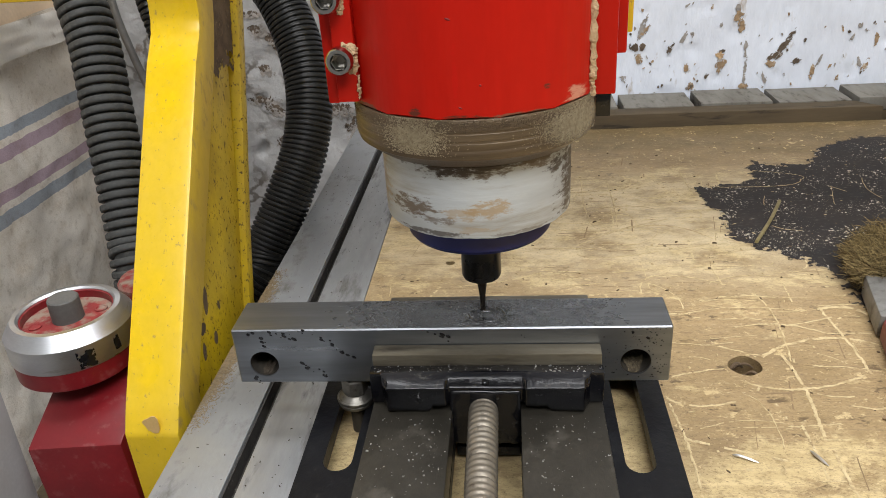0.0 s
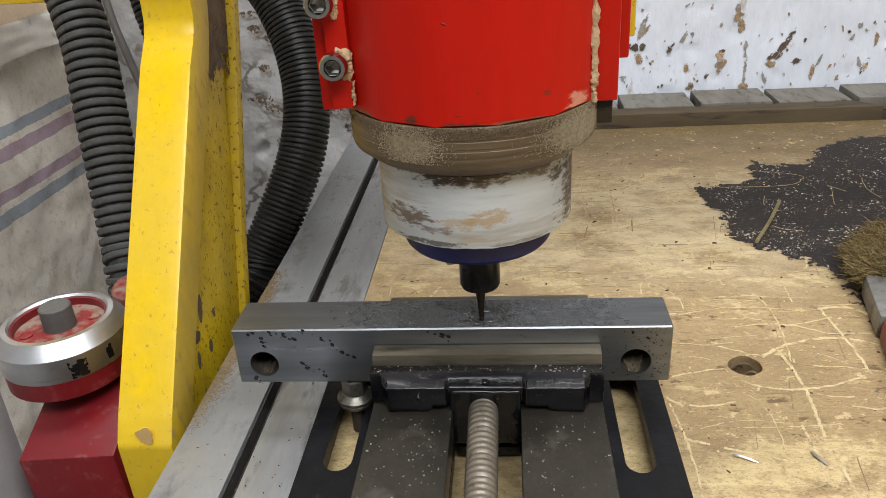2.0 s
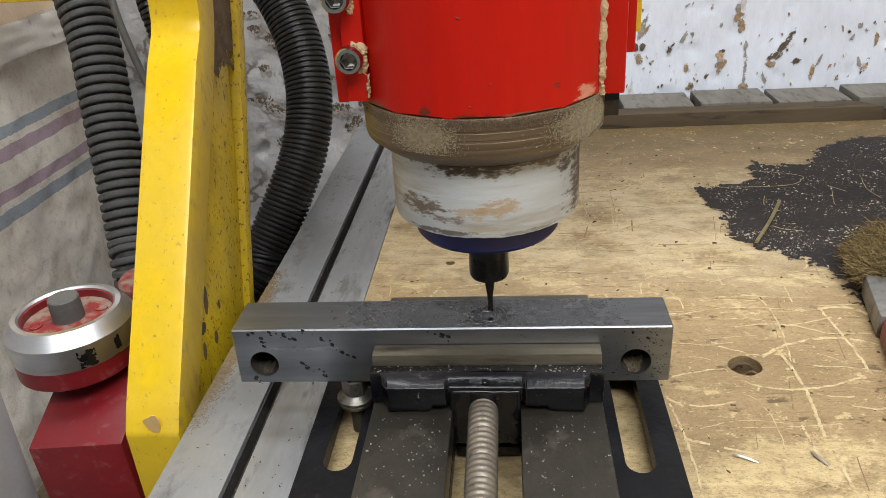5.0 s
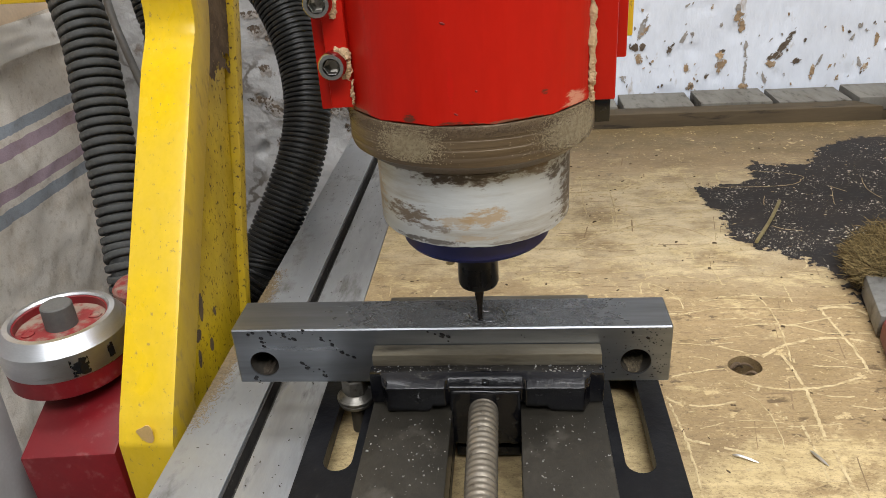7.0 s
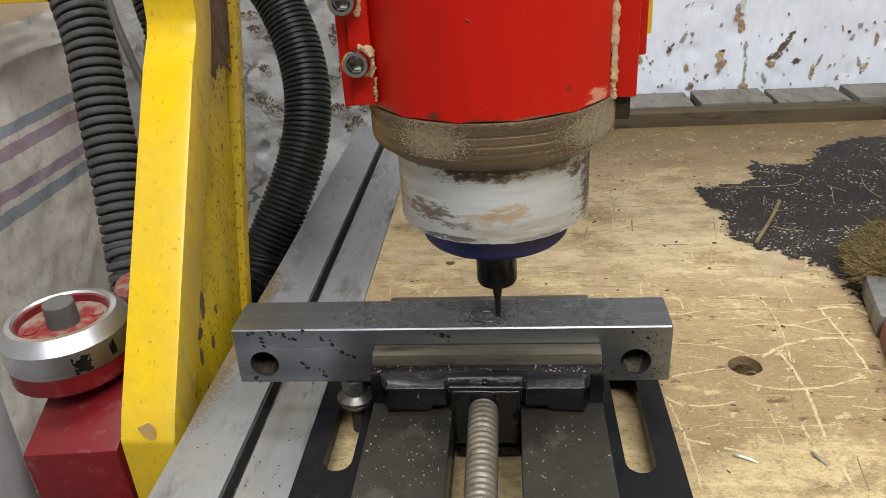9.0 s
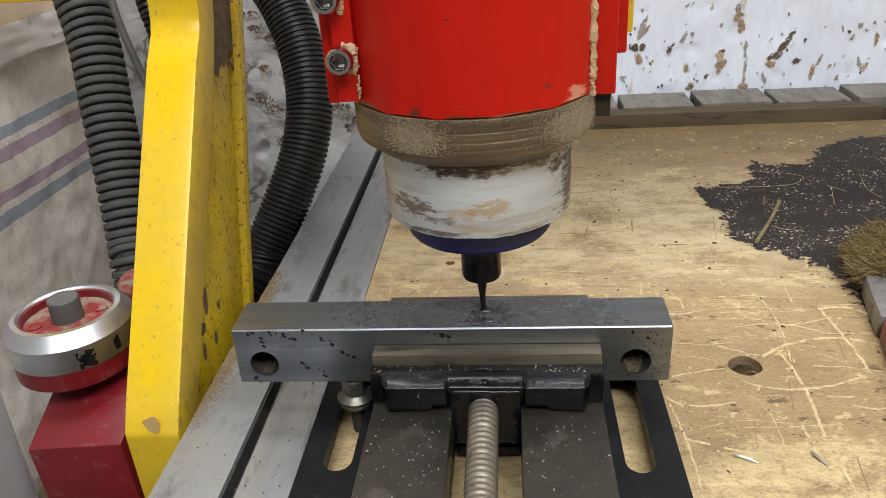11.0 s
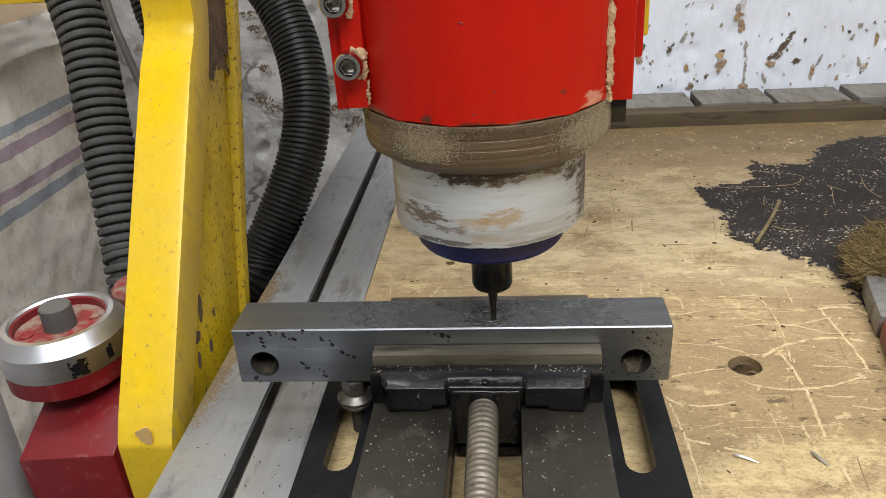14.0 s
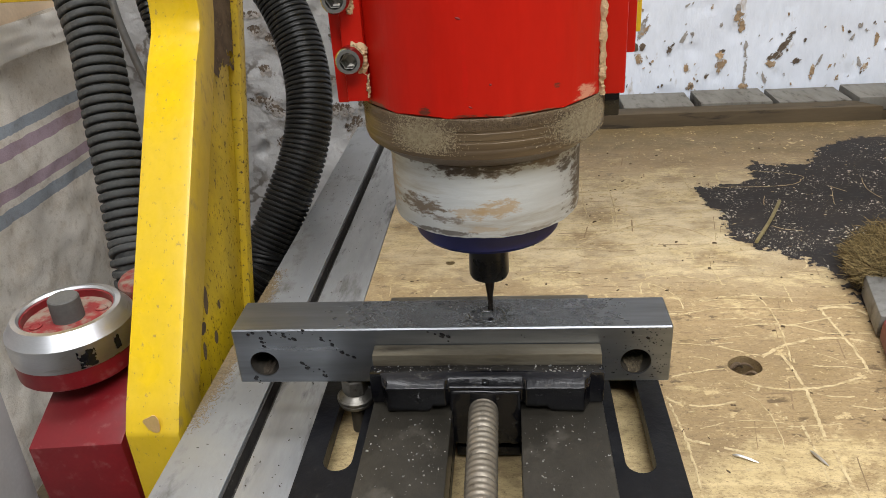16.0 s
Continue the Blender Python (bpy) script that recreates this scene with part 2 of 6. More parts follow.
M_SLEEVE = mat("red_gloss_sleeve_paint", (0.49, 0.0112, 0.0048), (0.45, 0.0105, 0.0046), 0.40, 0, 12, 150, 0.04, (0.55, 0.012, 0.008), 0.70, 50, (1, 1, 0.35), soft=0.12, spec=0.16)
add_stains_and_shade(M_SLEEVE, ((-1.98, 0.1668, 0.055, 0.0022, DARK_BROWN, 0.85), (-1.60, 0.1655, 0.16, 0.0010, DARK_BROWN, 0.8), (-1.25, 0.1654, 0.30, 0.0007, BROWN, 0.8), (-0.62, 0.1675, 0.16, 0.0034, (0.60, 0.30, 0.20), 0.8),
                      (-0.97, 0.1735, 0.040, 0.0012, DARK_BROWN, 0.8), (-2.50, 0.1660, 0.22, 0.0010, BROWN, 0.8), (-1.66, 0.1800, 0.022, 0.0110, (0.50, 0.008, 0.005), 0.6)), -0.0013, 0.0157)
M_RED_DARK = mat("dusty_dark_red_paint", (0.185, 0.008, 0.012), (0.135, 0.007, 0.010), 0.40, 0, 25, 400, 0.15, (0.26, 0.095, 0.09), 0.565, 110, soft=0.3, spot_rough=0.7)
M_GRAIN = mat("grey_beige_grain", (0.37, 0.305, 0.195), (0.23, 0.18, 0.11), 0.95, 0, 700, 1800, 0.2)
M_BORE_DUST = mat("dark_brown_bore_dust", (0.13, 0.10, 0.058), (0.045, 0.034, 0.022), 0.95, 0, 500, 1500, 0.9, (0.26, 0.21, 0.12), 0.60, 900, depth=0.0008)
M_RAIL_DUST = mat("brown_sawdust", (0.30, 0.225, 0.125), (0.17, 0.125, 0.07), 0.95, 0, 500, 1500, 0.9, depth=0.0008)
M_PRIMER = mat("bare_primer", (0.62, 0.40, 0.20), (0.66, 0.45, 0.14), 0.6, 0, 200, 800, 0.3, spec=0.2)
M_HEAP = mat("oily_brown_dust", (0.065, 0.05, 0.034), (0.04, 0.03, 0.02), 0.9, 0, 300, 900, 0.5)
M_RED_DUSTY = mat("faded_dusty_red", (0.24, 0.020, 0.018), (0.17, 0.014, 0.014), 0.7, 0, 60, 500, 0.3, (0.22, 0.165, 0.125), 0.455, 75, soft=0.14)
M_SAWDUST = mat("caked_sawdust", (0.60, 0.43, 0.25), (0.46, 0.31, 0.17), 0.95, 0, 150, 900, 1.0, depth=0.001)
M_NOSE = mat("scuffed_white_nose", (0.60, 0.635, 0.65), (0.44, 0.455, 0.455), 0.38, 0.05, 30, 420, 0.4, (0.33, 0.295, 0.235), 0.49, 46, (0.30, 0.30, 2.2), spot_rough=0.7, soft=0.2)
# tall band at angle -0.10 paints the nose's shaded right side
# thin band at 0.1448 is brown grime plus painted shadow under the flange
add_stains_and_shade(M_NOSE, ((-1.62, 0.1435, 0.55, 0.0045, BROWN, 0.85), (-1.75, 0.1440, 0.42, 0.0042, DARK_BROWN, 0.9), (-1.30, 0.1448, 1.30, 0.0020, DARK_BROWN, 0.8),
                    (-2.28, 0.1265, 0.34, 0.0046, BROWN, 0.9), (-1.95, 0.1225, 0.22, 0.0022, BROWN, 0.7), (-1.42, 0.1272, 0.24, 0.0042, OCHRE, 0.75), (-1.70, 0.1255, 0.20, 0.0032, OCHRE, 0.55),
                    (-0.62, 0.1390, 0.17, 0.0040, DARK_BROWN, 0.9), (-0.85, 0.1428, 0.30, 0.0026, BROWN, 0.85), (-0.10, 0.1300, 0.50, 0.0300, (0.085, 0.058, 0.036), 0.95), (-2.95, 0.1300, 0.34, 0.0150, OCHRE, 0.6),
                    (-2.05, 0.1168, 0.42, 0.0013, DARK_BROWN, 0.8), (-1.10, 0.1165, 0.40, 0.0010, BROWN, 0.6), (-1.55, 0.1190, 0.30, 0.0014, OCHRE, 0.4)), -0.0013, 0.0157)
M_FLANGE = mat("brown_stained_flange", (0.165, 0.118, 0.069), (0.080, 0.053, 0.030), 0.40, 0.25, 26, 420, 0.4, (0.21, 0.175, 0.12), 0.64, 60, (0.5, 0.5, 6), spot_rough=0.9, soft=0.2)
M_BLUE = mat("blue_plastic_cap", (0.007, 0.012, 0.14), (0.005, 0.009, 0.09), 0.4, 0, 50, 500, 0.05)
M_NUT = mat("blackened_collet_nut", (0.020, 0.020, 0.021), (0.03, 0.029, 0.028), 0.32, 0.6, 60, 600, 0.05)
M_BIT = mat("dark_tool_steel", (0.09, 0.075, 0.06), (0.05, 0.04, 0.035), 0.3, 0.9, 200, 900, 0.05)
M_KNOB = mat("turned_aluminium", (0.66, 0.68, 0.71), (0.56, 0.575, 0.60), 0.34, 0.95, 20, 500, 0.06, (0.30, 0.28, 0.23), 0.62, 40, (1, 1, 6), spot_rough=0.5, soft=0.15)
tangent = M_KNOB.node_tree.nodes.new("ShaderNodeTangent")
tangent.direction_type, tangent.axis = "RADIAL", "Z"
ring_shader = M_KNOB.node_tree.nodes["Principled BSDF"]
M_KNOB.node_tree.links.new(tangent.outputs[0], ring_shader.inputs["Tangent"])
ring_shader.inputs["Anisotropic"].default_value = 0.55
M_GREYCAP = mat("grey_rubber_cap", (0.075, 0.073, 0.068), (0.11, 0.105, 0.096), 0.7, 0, 80, 600, 0.2)
M_HOSE = mat("black_corrugated_plastic", (0.011, 0.0115, 0.0115), (0.020, 0.020, 0.0195), 0.40, 0, 60, 500, 0.15, (0.085, 0.078, 0.062), 0.55, 90, soft=0.25, spec=0.3)
M_HOSE_DUSTY = mat("dusty_black_conduit", (0.064, 0.066, 0.064), (0.034, 0.035, 0.034), 0.6, 0, 50, 400, 0.3, (0.15, 0.145, 0.132), 0.54, 70, soft=0.25, spec=0.3)
M_CABLE = mat("grey_cable_sheath", (0.17, 0.165, 0.155), (0.12, 0.115, 0.11), 0.5, 0, 60, 500, 0.05)
M_WALL = mat("whitewashed_wall", (0.74, 0.79, 0.885), (0.68, 0.72, 0.80), 0.8, 0, 18, 140, 0.45, (0.36, 0.30, 0.24), 0.63, 60, (1, 1, 0.4), depth=0.002, soft=0.12)
M_WALL_OLD = cracked_wall_material()
M_RAIL_STAINED = mat("stained_aluminium", (0.42, 0.43, 0.44), (0.27, 0.272, 0.272), 0.42, 0.55, 22, 500, 0.3, (0.10, 0.092, 0.08), 0.515, 34, (1.6, 0.35, 1), spot_rough=0.85, soft=0.16)
M_PLASTERED = mat("room_plaster", (0.44, 0.425, 0.40), (0.36, 0.345, 0.325), 0.9, 0, 4, 60, 0.3, depth=0.002)
M_CEIL = mat("ceiling_paint", (0.42, 0.41, 0.40), (0.35, 0.34, 0.33), 0.9, 0, 4, 60, 0.2)
M_FLOOR = mat("dirty_concrete", (0.20, 0.195, 0.185), (0.14, 0.135, 0.125), 0.85, 0, 10, 120, 0.4)
M_SLAT = mat("grey_weathered_slat", (0.175, 0.165, 0.143), (0.115, 0.105, 0.088), 0.75, 0, 30, 260, 0.5, (0.05, 0.04, 0.03), 0.56, 60, (2, 0.6, 1), soft=0.14, spec=0.25)
M_BEAM = mat("brown_weathered_beam", (0.092, 0.068, 0.040), (0.054, 0.041, 0.025), 0.8, 0, 20, 260, 0.4, (0.03, 0.024, 0.018), 0.58, 50, (0.4, 3, 3), soft=0.1, spec=0.2)
M_BRISTLE = mat("straw_bristle", (0.34, 0.255, 0.115), (0.22, 0.16, 0.07), 0.85, 0, 200, 900, 0.0, spec=0.15)
def per_strand(m, dark):
    """Each strand takes its own tone between the material's and a darker one."""
    nt = m.node_tree
    p = nt.nodes["Principled BSDF"]
    base = p.inputs["Base Color"].links[0].from_socket
    geo = nt.nodes.new("ShaderNodeNewGeometry")
    x = nt.nodes.new("ShaderNodeMix")
    x.data_type = "RGBA"
    nt.links.new(geo.outputs["Random Per Island"], x.inputs["Factor"])
    nt.links.new(base, x.inputs["A"])
    x.inputs["B"].default_value = (*dark, 1)
    nt.links.new(x.outputs["Result"], p.inputs["Base Color"])


per_strand(M_BRISTLE, (0.055, 0.038, 0.016))
M_BLACKWELL = mat("bristle_gap_shade", (0.025, 0.022, 0.02), (0.05, 0.04, 0.03), 0.7, 0, 200, 900, 0.2)
M_TAPE = mat("silver_ferrule", (0.27, 0.265, 0.25), (0.16, 0.155, 0.145), 0.45, 0.5, 60, 500, 0.3, (0.07, 0.06, 0.05), 0.54, 90, soft=0.15)
M_STRAW = mat("dry_stalk", (0.27, 0.22, 0.10), (0.20, 0.16, 0.07), 0.7, 0, 200, 900, 0.1)
M_PALE = mat("pale_grey_board", (0.52, 0.52, 0.51), (0.44, 0.435, 0.42), 0.6, 0, 30, 400, 0.15, (0.24, 0.23, 0.21), 0.62, 60)
M_WET = mat("dark_oil_film", (0.085, 0.088, 0.092), (0.13, 0.135, 0.14), 0.24, 0.75, 60, 1500, 1.0, (0.17, 0.175, 0.18), 0.62, 500, (0.5, 1, 1), depth=0.0012, soft=0.12)
M_OIL = mat("wet_cutting_oil", (0.16, 0.165, 0.17), (0.11, 0.115, 0.12), 0.14, 0.8, 300, 900, 0.0)
M_CARD = mat("brown_cardboard", (0.82, 0.65, 0.47), (0.72, 0.56, 0.40), 0.85, 0, 25, 300, 0.2)
M_EDGE = mat("raw_ply_edge", (0.28, 0.19, 0.10), (0.18, 0.12, 0.06), 0.8, 0, 40, 300, 0.4, stretch=(1, 1, 6))


# ---- mesh helpers ----
def box(bm, x0, x1, y0, y1, z0, z1, bevel=0.0, seg=2):
    vs = bmesh.ops.create_cube(bm, size=1.0)["verts"]
    bmesh.ops.scale(bm, vec=(x1 - x0, y1 - y0, z1 - z0), verts=vs)
    bmesh.ops.translate(bm, vec=((x0 + x1) / 2, (y0 + y1) / 2, (z0 + z1) / 2), verts=vs)
    if bevel:
        es = list({e for v in vs for e in v.link_edges})
        bmesh.ops.bevel(bm, geom=es, offset=bevel, segments=seg, affect="EDGES", profile=0.6)


def lathe(bm, prof, cx, cy, n=64, turn=0.0):
    """Rings of (radius, z) about an upright axis; radius 0 ends in a point."""
    rings = []
    for r, z in prof:
        if r <= 1e-6:
            rings.append([bm.verts.new((cx, cy, z))])
        else:
            rings.append([bm.verts.new((cx + r * math.cos(turn + 2 * math.pi * i / n), cy + r * math.sin(turn + 2 * math.pi * i / n), z)) for i in range(n)])
    for a, b in zip(rings, rings[1:]):
        for i in range(n):
            j = (i + 1) % n
            if len(a) == 1 and len(b) == 1:
                continue
            if len(a) == 1:
                bm.faces.new((a[0], b[j], b[i]))
            elif len(b) == 1:
                bm.faces.new((a[i], a[j], b[0]))
            else:
                bm.faces.new((a[i], a[j], b[j], b[i]))
    bmesh.ops.recalc_face_normals(bm, faces=bm.faces[:])


def extrude_poly(bm, pts, axis, lo, hi, bevel=0.0):
    """A prism over a flat outline: axis 'x' takes (y, z), 'y' (x, z), 'z' (x, y)."""
    def at(p, h):
        return {"x": (h, p[0], p[1]), "y": (p[0], h, p[1]), "z": (p[0], p[1], h)}[axis]
    a = [bm.verts.new(at(p, lo)) for p in pts]
    b = [bm.verts.new(at(p, hi)) for p in pts]
    fs = [bm.faces.new(a), bm.faces.new(b[::-1])]
    n = len(pts)
    for i in range(n):
        fs.append(bm.faces.new((a[i], b[i], b[(i + 1) % n], a[(i + 1) % n])))
    bmesh.ops.recalc_face_normals(bm, faces=fs)
    if bevel:
        es = list({e for f in fs for e in f.edges})
        bmesh.ops.bevel(bm, geom=es, offset=bevel, segments=2, affect="EDGES", profile=0.6)


def spline(pts, n):
    """n points along a smooth curve through pts."""
    P = [Vector(p) for p in pts]
    P = [P[0] * 2 - P[1]] + P + [P[-1] * 2 - P[-2]]
    out = []
    segs = len(P) - 3
    for k in range(n):
        u = k / (n - 1) * segs
        i = min(int(u), segs - 1)
        t = u - i
        a, b, c, d = P[i:i + 4]
        out.append(0.5 * ((2 * b) + (c - a) * t + (2 * a - 5 * b + 4 * c - d) * t * t + (3 * b - a - 3 * c + d) * t ** 3))
    return out


def tube(bm, pts, radius, n=16):
    """A closed tube along pts; radius is a number or a list."""
    rings = []
    up = Vector((0.31, 0.2, 0.93)).normalized()
    for i, p in enumerate(pts):
        d = (pts[min(i + 1, len(pts) - 1)] - pts[max(i - 1, 0)]).normalized()
        u = d.cross(up).normalized()
        if u.length < 0.5:
            u = d.cross(Vector((1, 0, 0))).normalized()
        w = d.cross(u)
        up = u.cross(d)
        r = radius[i] if isinstance(radius, list) else radius
        rings.append([bm.verts.new(p + r * (math.cos(2 * math.pi * k / n) * u + math.sin(2 * math.pi * k / n) * w)) for k in range(n)])
    for a, b in zip(rings, rings[1:]):
        for k in range(n):
            bm.faces.new((a[k], a[(k + 1) % n], b[(k + 1) % n], b[k]))
    bm.faces.new(rings[0][::-1])
    bm.faces.new(rings[-1])
    bmesh.ops.recalc_face_normals(bm, faces=bm.faces[:])


def done(name, bm, material, smooth=None):
    me = bpy.data.meshes.new(name)
    bm.to_mesh(me)
    bm.free()
    me.materials.append(material)
    if smooth:
        for p in me.polygons:
            p.use_smooth = True
        me.set_sharp_from_angle(angle=radians(smooth))
    return me


def thing(name, bm, material, label, category, group="", kind="", smooth=35):
    return tagged(new(name, done(name, bm, material, smooth)), label, category, group, kind)


def empty(name, base, label, category, group="", kind=""):
    ob = new(name)
    ob.empty_display_size = 0.02
    ob.location = base
    return tagged(ob, label, category, group, kind)


def part(name, bm, material, parent, label="", smooth=35, kind=""):
    """bm is in the world's coordinates; it is hung under parent, which is a thing or a part of one."""
    ob = new(name, done(name, bm, material, smooth))
    ob.parent = parent
    root, off = parent, Vector((0, 0, 0))
    while root:
        off += root.location
        root = root.parent
    ob.location = -off
    return tagged(ob, label, kind=kind)


def BM():
    return bmesh.new()


# ---- the room ----
def slab(name, x0, x1, y0, y1, z0, z1, material, label, category):
    bm = BM()
    box(bm, x0, x1, y0, y1, z0, z1)
    return thing(name, bm, material, label, category, kind="structure", smooth=None)


def rough_wall(name, x0, x1, z0, z1, y, material, label, relief, seed):
    """An uneven wall with thickness, its face towards -y."""
    bm = BM()
    nx, nz = int((x1 - x0) / 0.004), int((z1 - z0) / 0.004)
    grid = []
    for j in range(nz + 1):
        row = []
        for i in range(nx + 1):
            x, z = x0 + (x1 - x0) * i / nx, z0 + (z1 - z0) * j / nz
            h = noise.fractal(Vector((x * 14 + seed, 3.1, z * 14)), 1.0, 2.1, 5) * relief
            pit = noise.noise(Vector((x * 45, 9.7 + seed, z * 45)))
            h += max(0.0, pit - 0.38) * relief * 5
            row.append(bm.verts.new((x, y + h, z)))
        grid.append(row)
    for j in range(nz):
        for i in range(nx):
            bm.faces.new((grid[j][i], grid[j][i + 1], grid[j + 1][i + 1], grid[j + 1][i]))
    box(bm, x0, x1, y + 0.03, y + 0.14, z0, z1)
    return thing(name, bm, material, label, "wall", kind="structure", smooth=60)


slab("floor", -1.3, 1.7, -2.1, 0.7, -0.95, -0.85, M_FLOOR, "dirty grey concrete workshop floor", "floor")
slab("ceiling", -1.3, 1.7, -2.1, 0.7, 1.6, 1.7, M_CEIL, "off-white painted workshop ceiling", "ceiling")
slab("wall_west", -1.4, -1.3, -2.1, 0.7, -0.95, 1.7, M_PLASTERED, "plain grey plastered side wall", "wall")
slab("wall_east", 1.7, 1.8, -2.1, 0.7, -0.95, 1.7, M_PLASTERED, "plain grey plastered side wall", "wall")
slab("wall_south", -1.4, 1.8, -2.2, -2.1, -0.95, 1.7, M_PLASTERED, "plain grey plastered wall", "wall")
rough_wall("wall_north", -0.08, 0.60, -0.25, 0.42, 0.545, M_WALL, "whitewashed wall with chipped brown pits", 0.0011, 0)
rough_wall("wall_north_old", -0.62, -0.08, -0.25, 0.42, 0.550, M_WALL_OLD, "grey flaking whitewash over rough brick", 0.006, 7)
slab("wall_north_upper", -1.4, 1.8, 0.56, 0.70, 0.42, 1.7, M_PLASTERED, "plain plastered wall above the whitewash", "wall")
slab("wall_north_lower", -1.4, 1.8, 0.56, 0.70, -0.95, -0.25, M_PLASTERED, "plain plastered wall below the bench", "wall")
slab("wall_north_end", -1.4, -0.62, 0.56, 0.70, -0.25, 0.42, M_PLASTERED, "plain plastered end of wall", "wall")
slab("wall_north_corner", 0.60, 1.8, 0.56, 0.70, -0.25, 0.42, M_PLASTERED, "plain plastered corner of wall", "wall")

# ---- bench, spoilboard, rail ----
bench = empty("machine_bench", (0.15, 0.1, -0.85), "dark wooden bench carrying the milling machine", "bench")
bm = BM(); box(bm, -0.36, 0.80, -0.55, 0.535, -0.21, -0.17, 0.004); part("benchtop", bm, M_BEAM, bench)
for x in (-0.32, 0.69):
    for y in (-0.5, 0.46):
        bm = BM(); box(bm, x, x + 0.05, y, y + 0.05, -0.85, -0.21, 0.003); part("leg", bm, M_BEAM, bench)

board = empty("spoilboard", (0.28, 0.1, -0.17), "worn plywood spoilboard scored by many router cuts", "machine table", kind="structure")


def blob_outline(cx, cy, r, n, seed, wob=0.1):
    return [(cx + r * (1 + wob * noise.noise(Vector((math.cos(a) * 1.3 + seed, math.sin(a) * 1.3, seed)))) * math.cos(a),
             cy + r * (1 + wob * noise.noise(Vector((math.cos(a) * 1.3 + seed, math.sin(a) * 1.3, seed)))) * math.sin(a))
            for a in (2 * math.pi * i / n for i in range(n))]


def sheet_with_holes(bm, x0, x1, y0, y1, z0, z1, holes):
    """A slab with round or long holes cut through it; each hole is an outline of (x, y)."""
    for z, flip in ((z1, False), (z0, True)):
        es = []
        for loop in [[(x0, y0), (x1, y0), (x1, y1), (x0, y1)]] + holes:
            vs = [bm.verts.new((x, y, z)) for x, y in loop]
            es += [bm.edges.new((vs[i], vs[(i + 1) % len(vs)])) for i in range(len(vs))]
        bmesh.ops.triangle_fill(bm, use_beauty=True, use_dissolve=False, edges=es, normal=(0, 0, -1 if flip else 1))
    for loop in [[(x0, y0), (x1, y0), (x1, y1), (x0, y1)]] + holes:
        a = [bm.verts.new((x, y, z0)) for x, y in loop]
        b = [bm.verts.new((x, y, z1)) for x, y in loop]
        for i in range(len(loop)):
            j = (i + 1) % len(loop)
            bm.faces.new((a[i], a[j], b[j], b[i]))
    bmesh.ops.remove_doubles(bm, verts=bm.verts[:], dist=1e-6)
    bmesh.ops.recalc_face_normals(bm, faces=bm.faces[:])


bm = BM()
sheet_with_holes(bm, -0.0818, 0.75, -0.5, 0.462, -0.045, 0.0,
                 [blob_outline(0.1330, 0.0560, 0.0085, 28, 1.0, 0.18), blob_outline(-0.0302, 0.1785, 0.0032, 14, 2.0)])
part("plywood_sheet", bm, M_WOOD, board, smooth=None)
bm = BM(); box(bm, -0.0818, 0.75, -0.5, 0.462, -0.17, -0.0455); part("base_board", bm, M_EDGE, board)

# scored cuts: pale shallow ribbons of fibre raised at the edges of old cuts
rnd = random.Random(5)


def ribbon(bm, pts, w, h=0.00012, broken=-0.55):
    """A shallow ridge of torn fibre with ragged edges; it breaks off where the wear has eaten it."""
    prev = None
    for i, p in enumerate(pts):
        d = pts[min(i + 1, len(pts) - 1)] - pts[max(i - 1, 0)]
        s = Vector((-d.y, d.x, 0)).normalized() * w * 0.5
        left = max(0.15, 0.85 + 0.55 * noise.noise(p * 420) + 0.32 * noise.noise(p * 1300))
        right = max(0.15, 0.85 + 0.55 * noise.noise(p * 420 + Vector((40, 0, 0))) + 0.32 * noise.noise(p * 1300 + Vector((0, 40, 0))))
        row = [bm.verts.new(p - s * left), bm.verts.new(p + Vector((0, 0, h))), bm.verts.new(p + s * right)]
        if prev and noise.noise(p * 130 + Vector((0, 0, 3))) + 0.4 * noise.noise(p * 480) > broken:
            bm.faces.new((prev[0], prev[1], row[1], row[0]))
            bm.faces.new((prev[1], prev[2], row[2], row[1]))
        prev = row


bm = BM()


def clear_of_vise(x, y):
    return -0.078 < x < 0.60 and y < 0.455 and not (x < 0.085 and y < 0.09) and (x - 0.133) ** 2 + (y - 0.056) ** 2 > 0.0001


for k in range(460):
    x, y = rnd.uniform(-0.07, 0.40), rnd.uniform(-0.12, 0.40)
    y = y * 0.8
    kind = rnd.random()
    ln, w = rnd.uniform(0.008, 0.05), rnd.choice((0.0005, 0.0007, 0.0009, 0.0012, 0.0016, 0.002))
    a = rnd.choice((0.03, 0.03, 0.0, -0.04, 0.1, 0.05, 1.45, -0.4)) + rnd.uniform(-0.08, 0.08)
    bend = rnd.uniform(-9, 9) if kind < 0.85 else rnd.choice((-60, 45, 70)) * rnd.uniform(0.4, 1)
    pts, q = [], Vector((x, y, 0.0002))
    for s in range(37):
        pts.append(q.copy())
        q += Vector((math.cos(a), math.sin(a), 0)) * ln / 36
        a += bend * ln / 36
    if all(clear_of_vise(v.x, v.y) for v in pts):
        if y > 0.10 or x < 0.085 or k % 3 == 0:
            ribbon(bm, pts, w * 0.9, 0.00008, -0.30)
part("score_line", bm, M_SCORE_OLD, board, "faint worn router cuts", kind="stuff")
bm = BM()


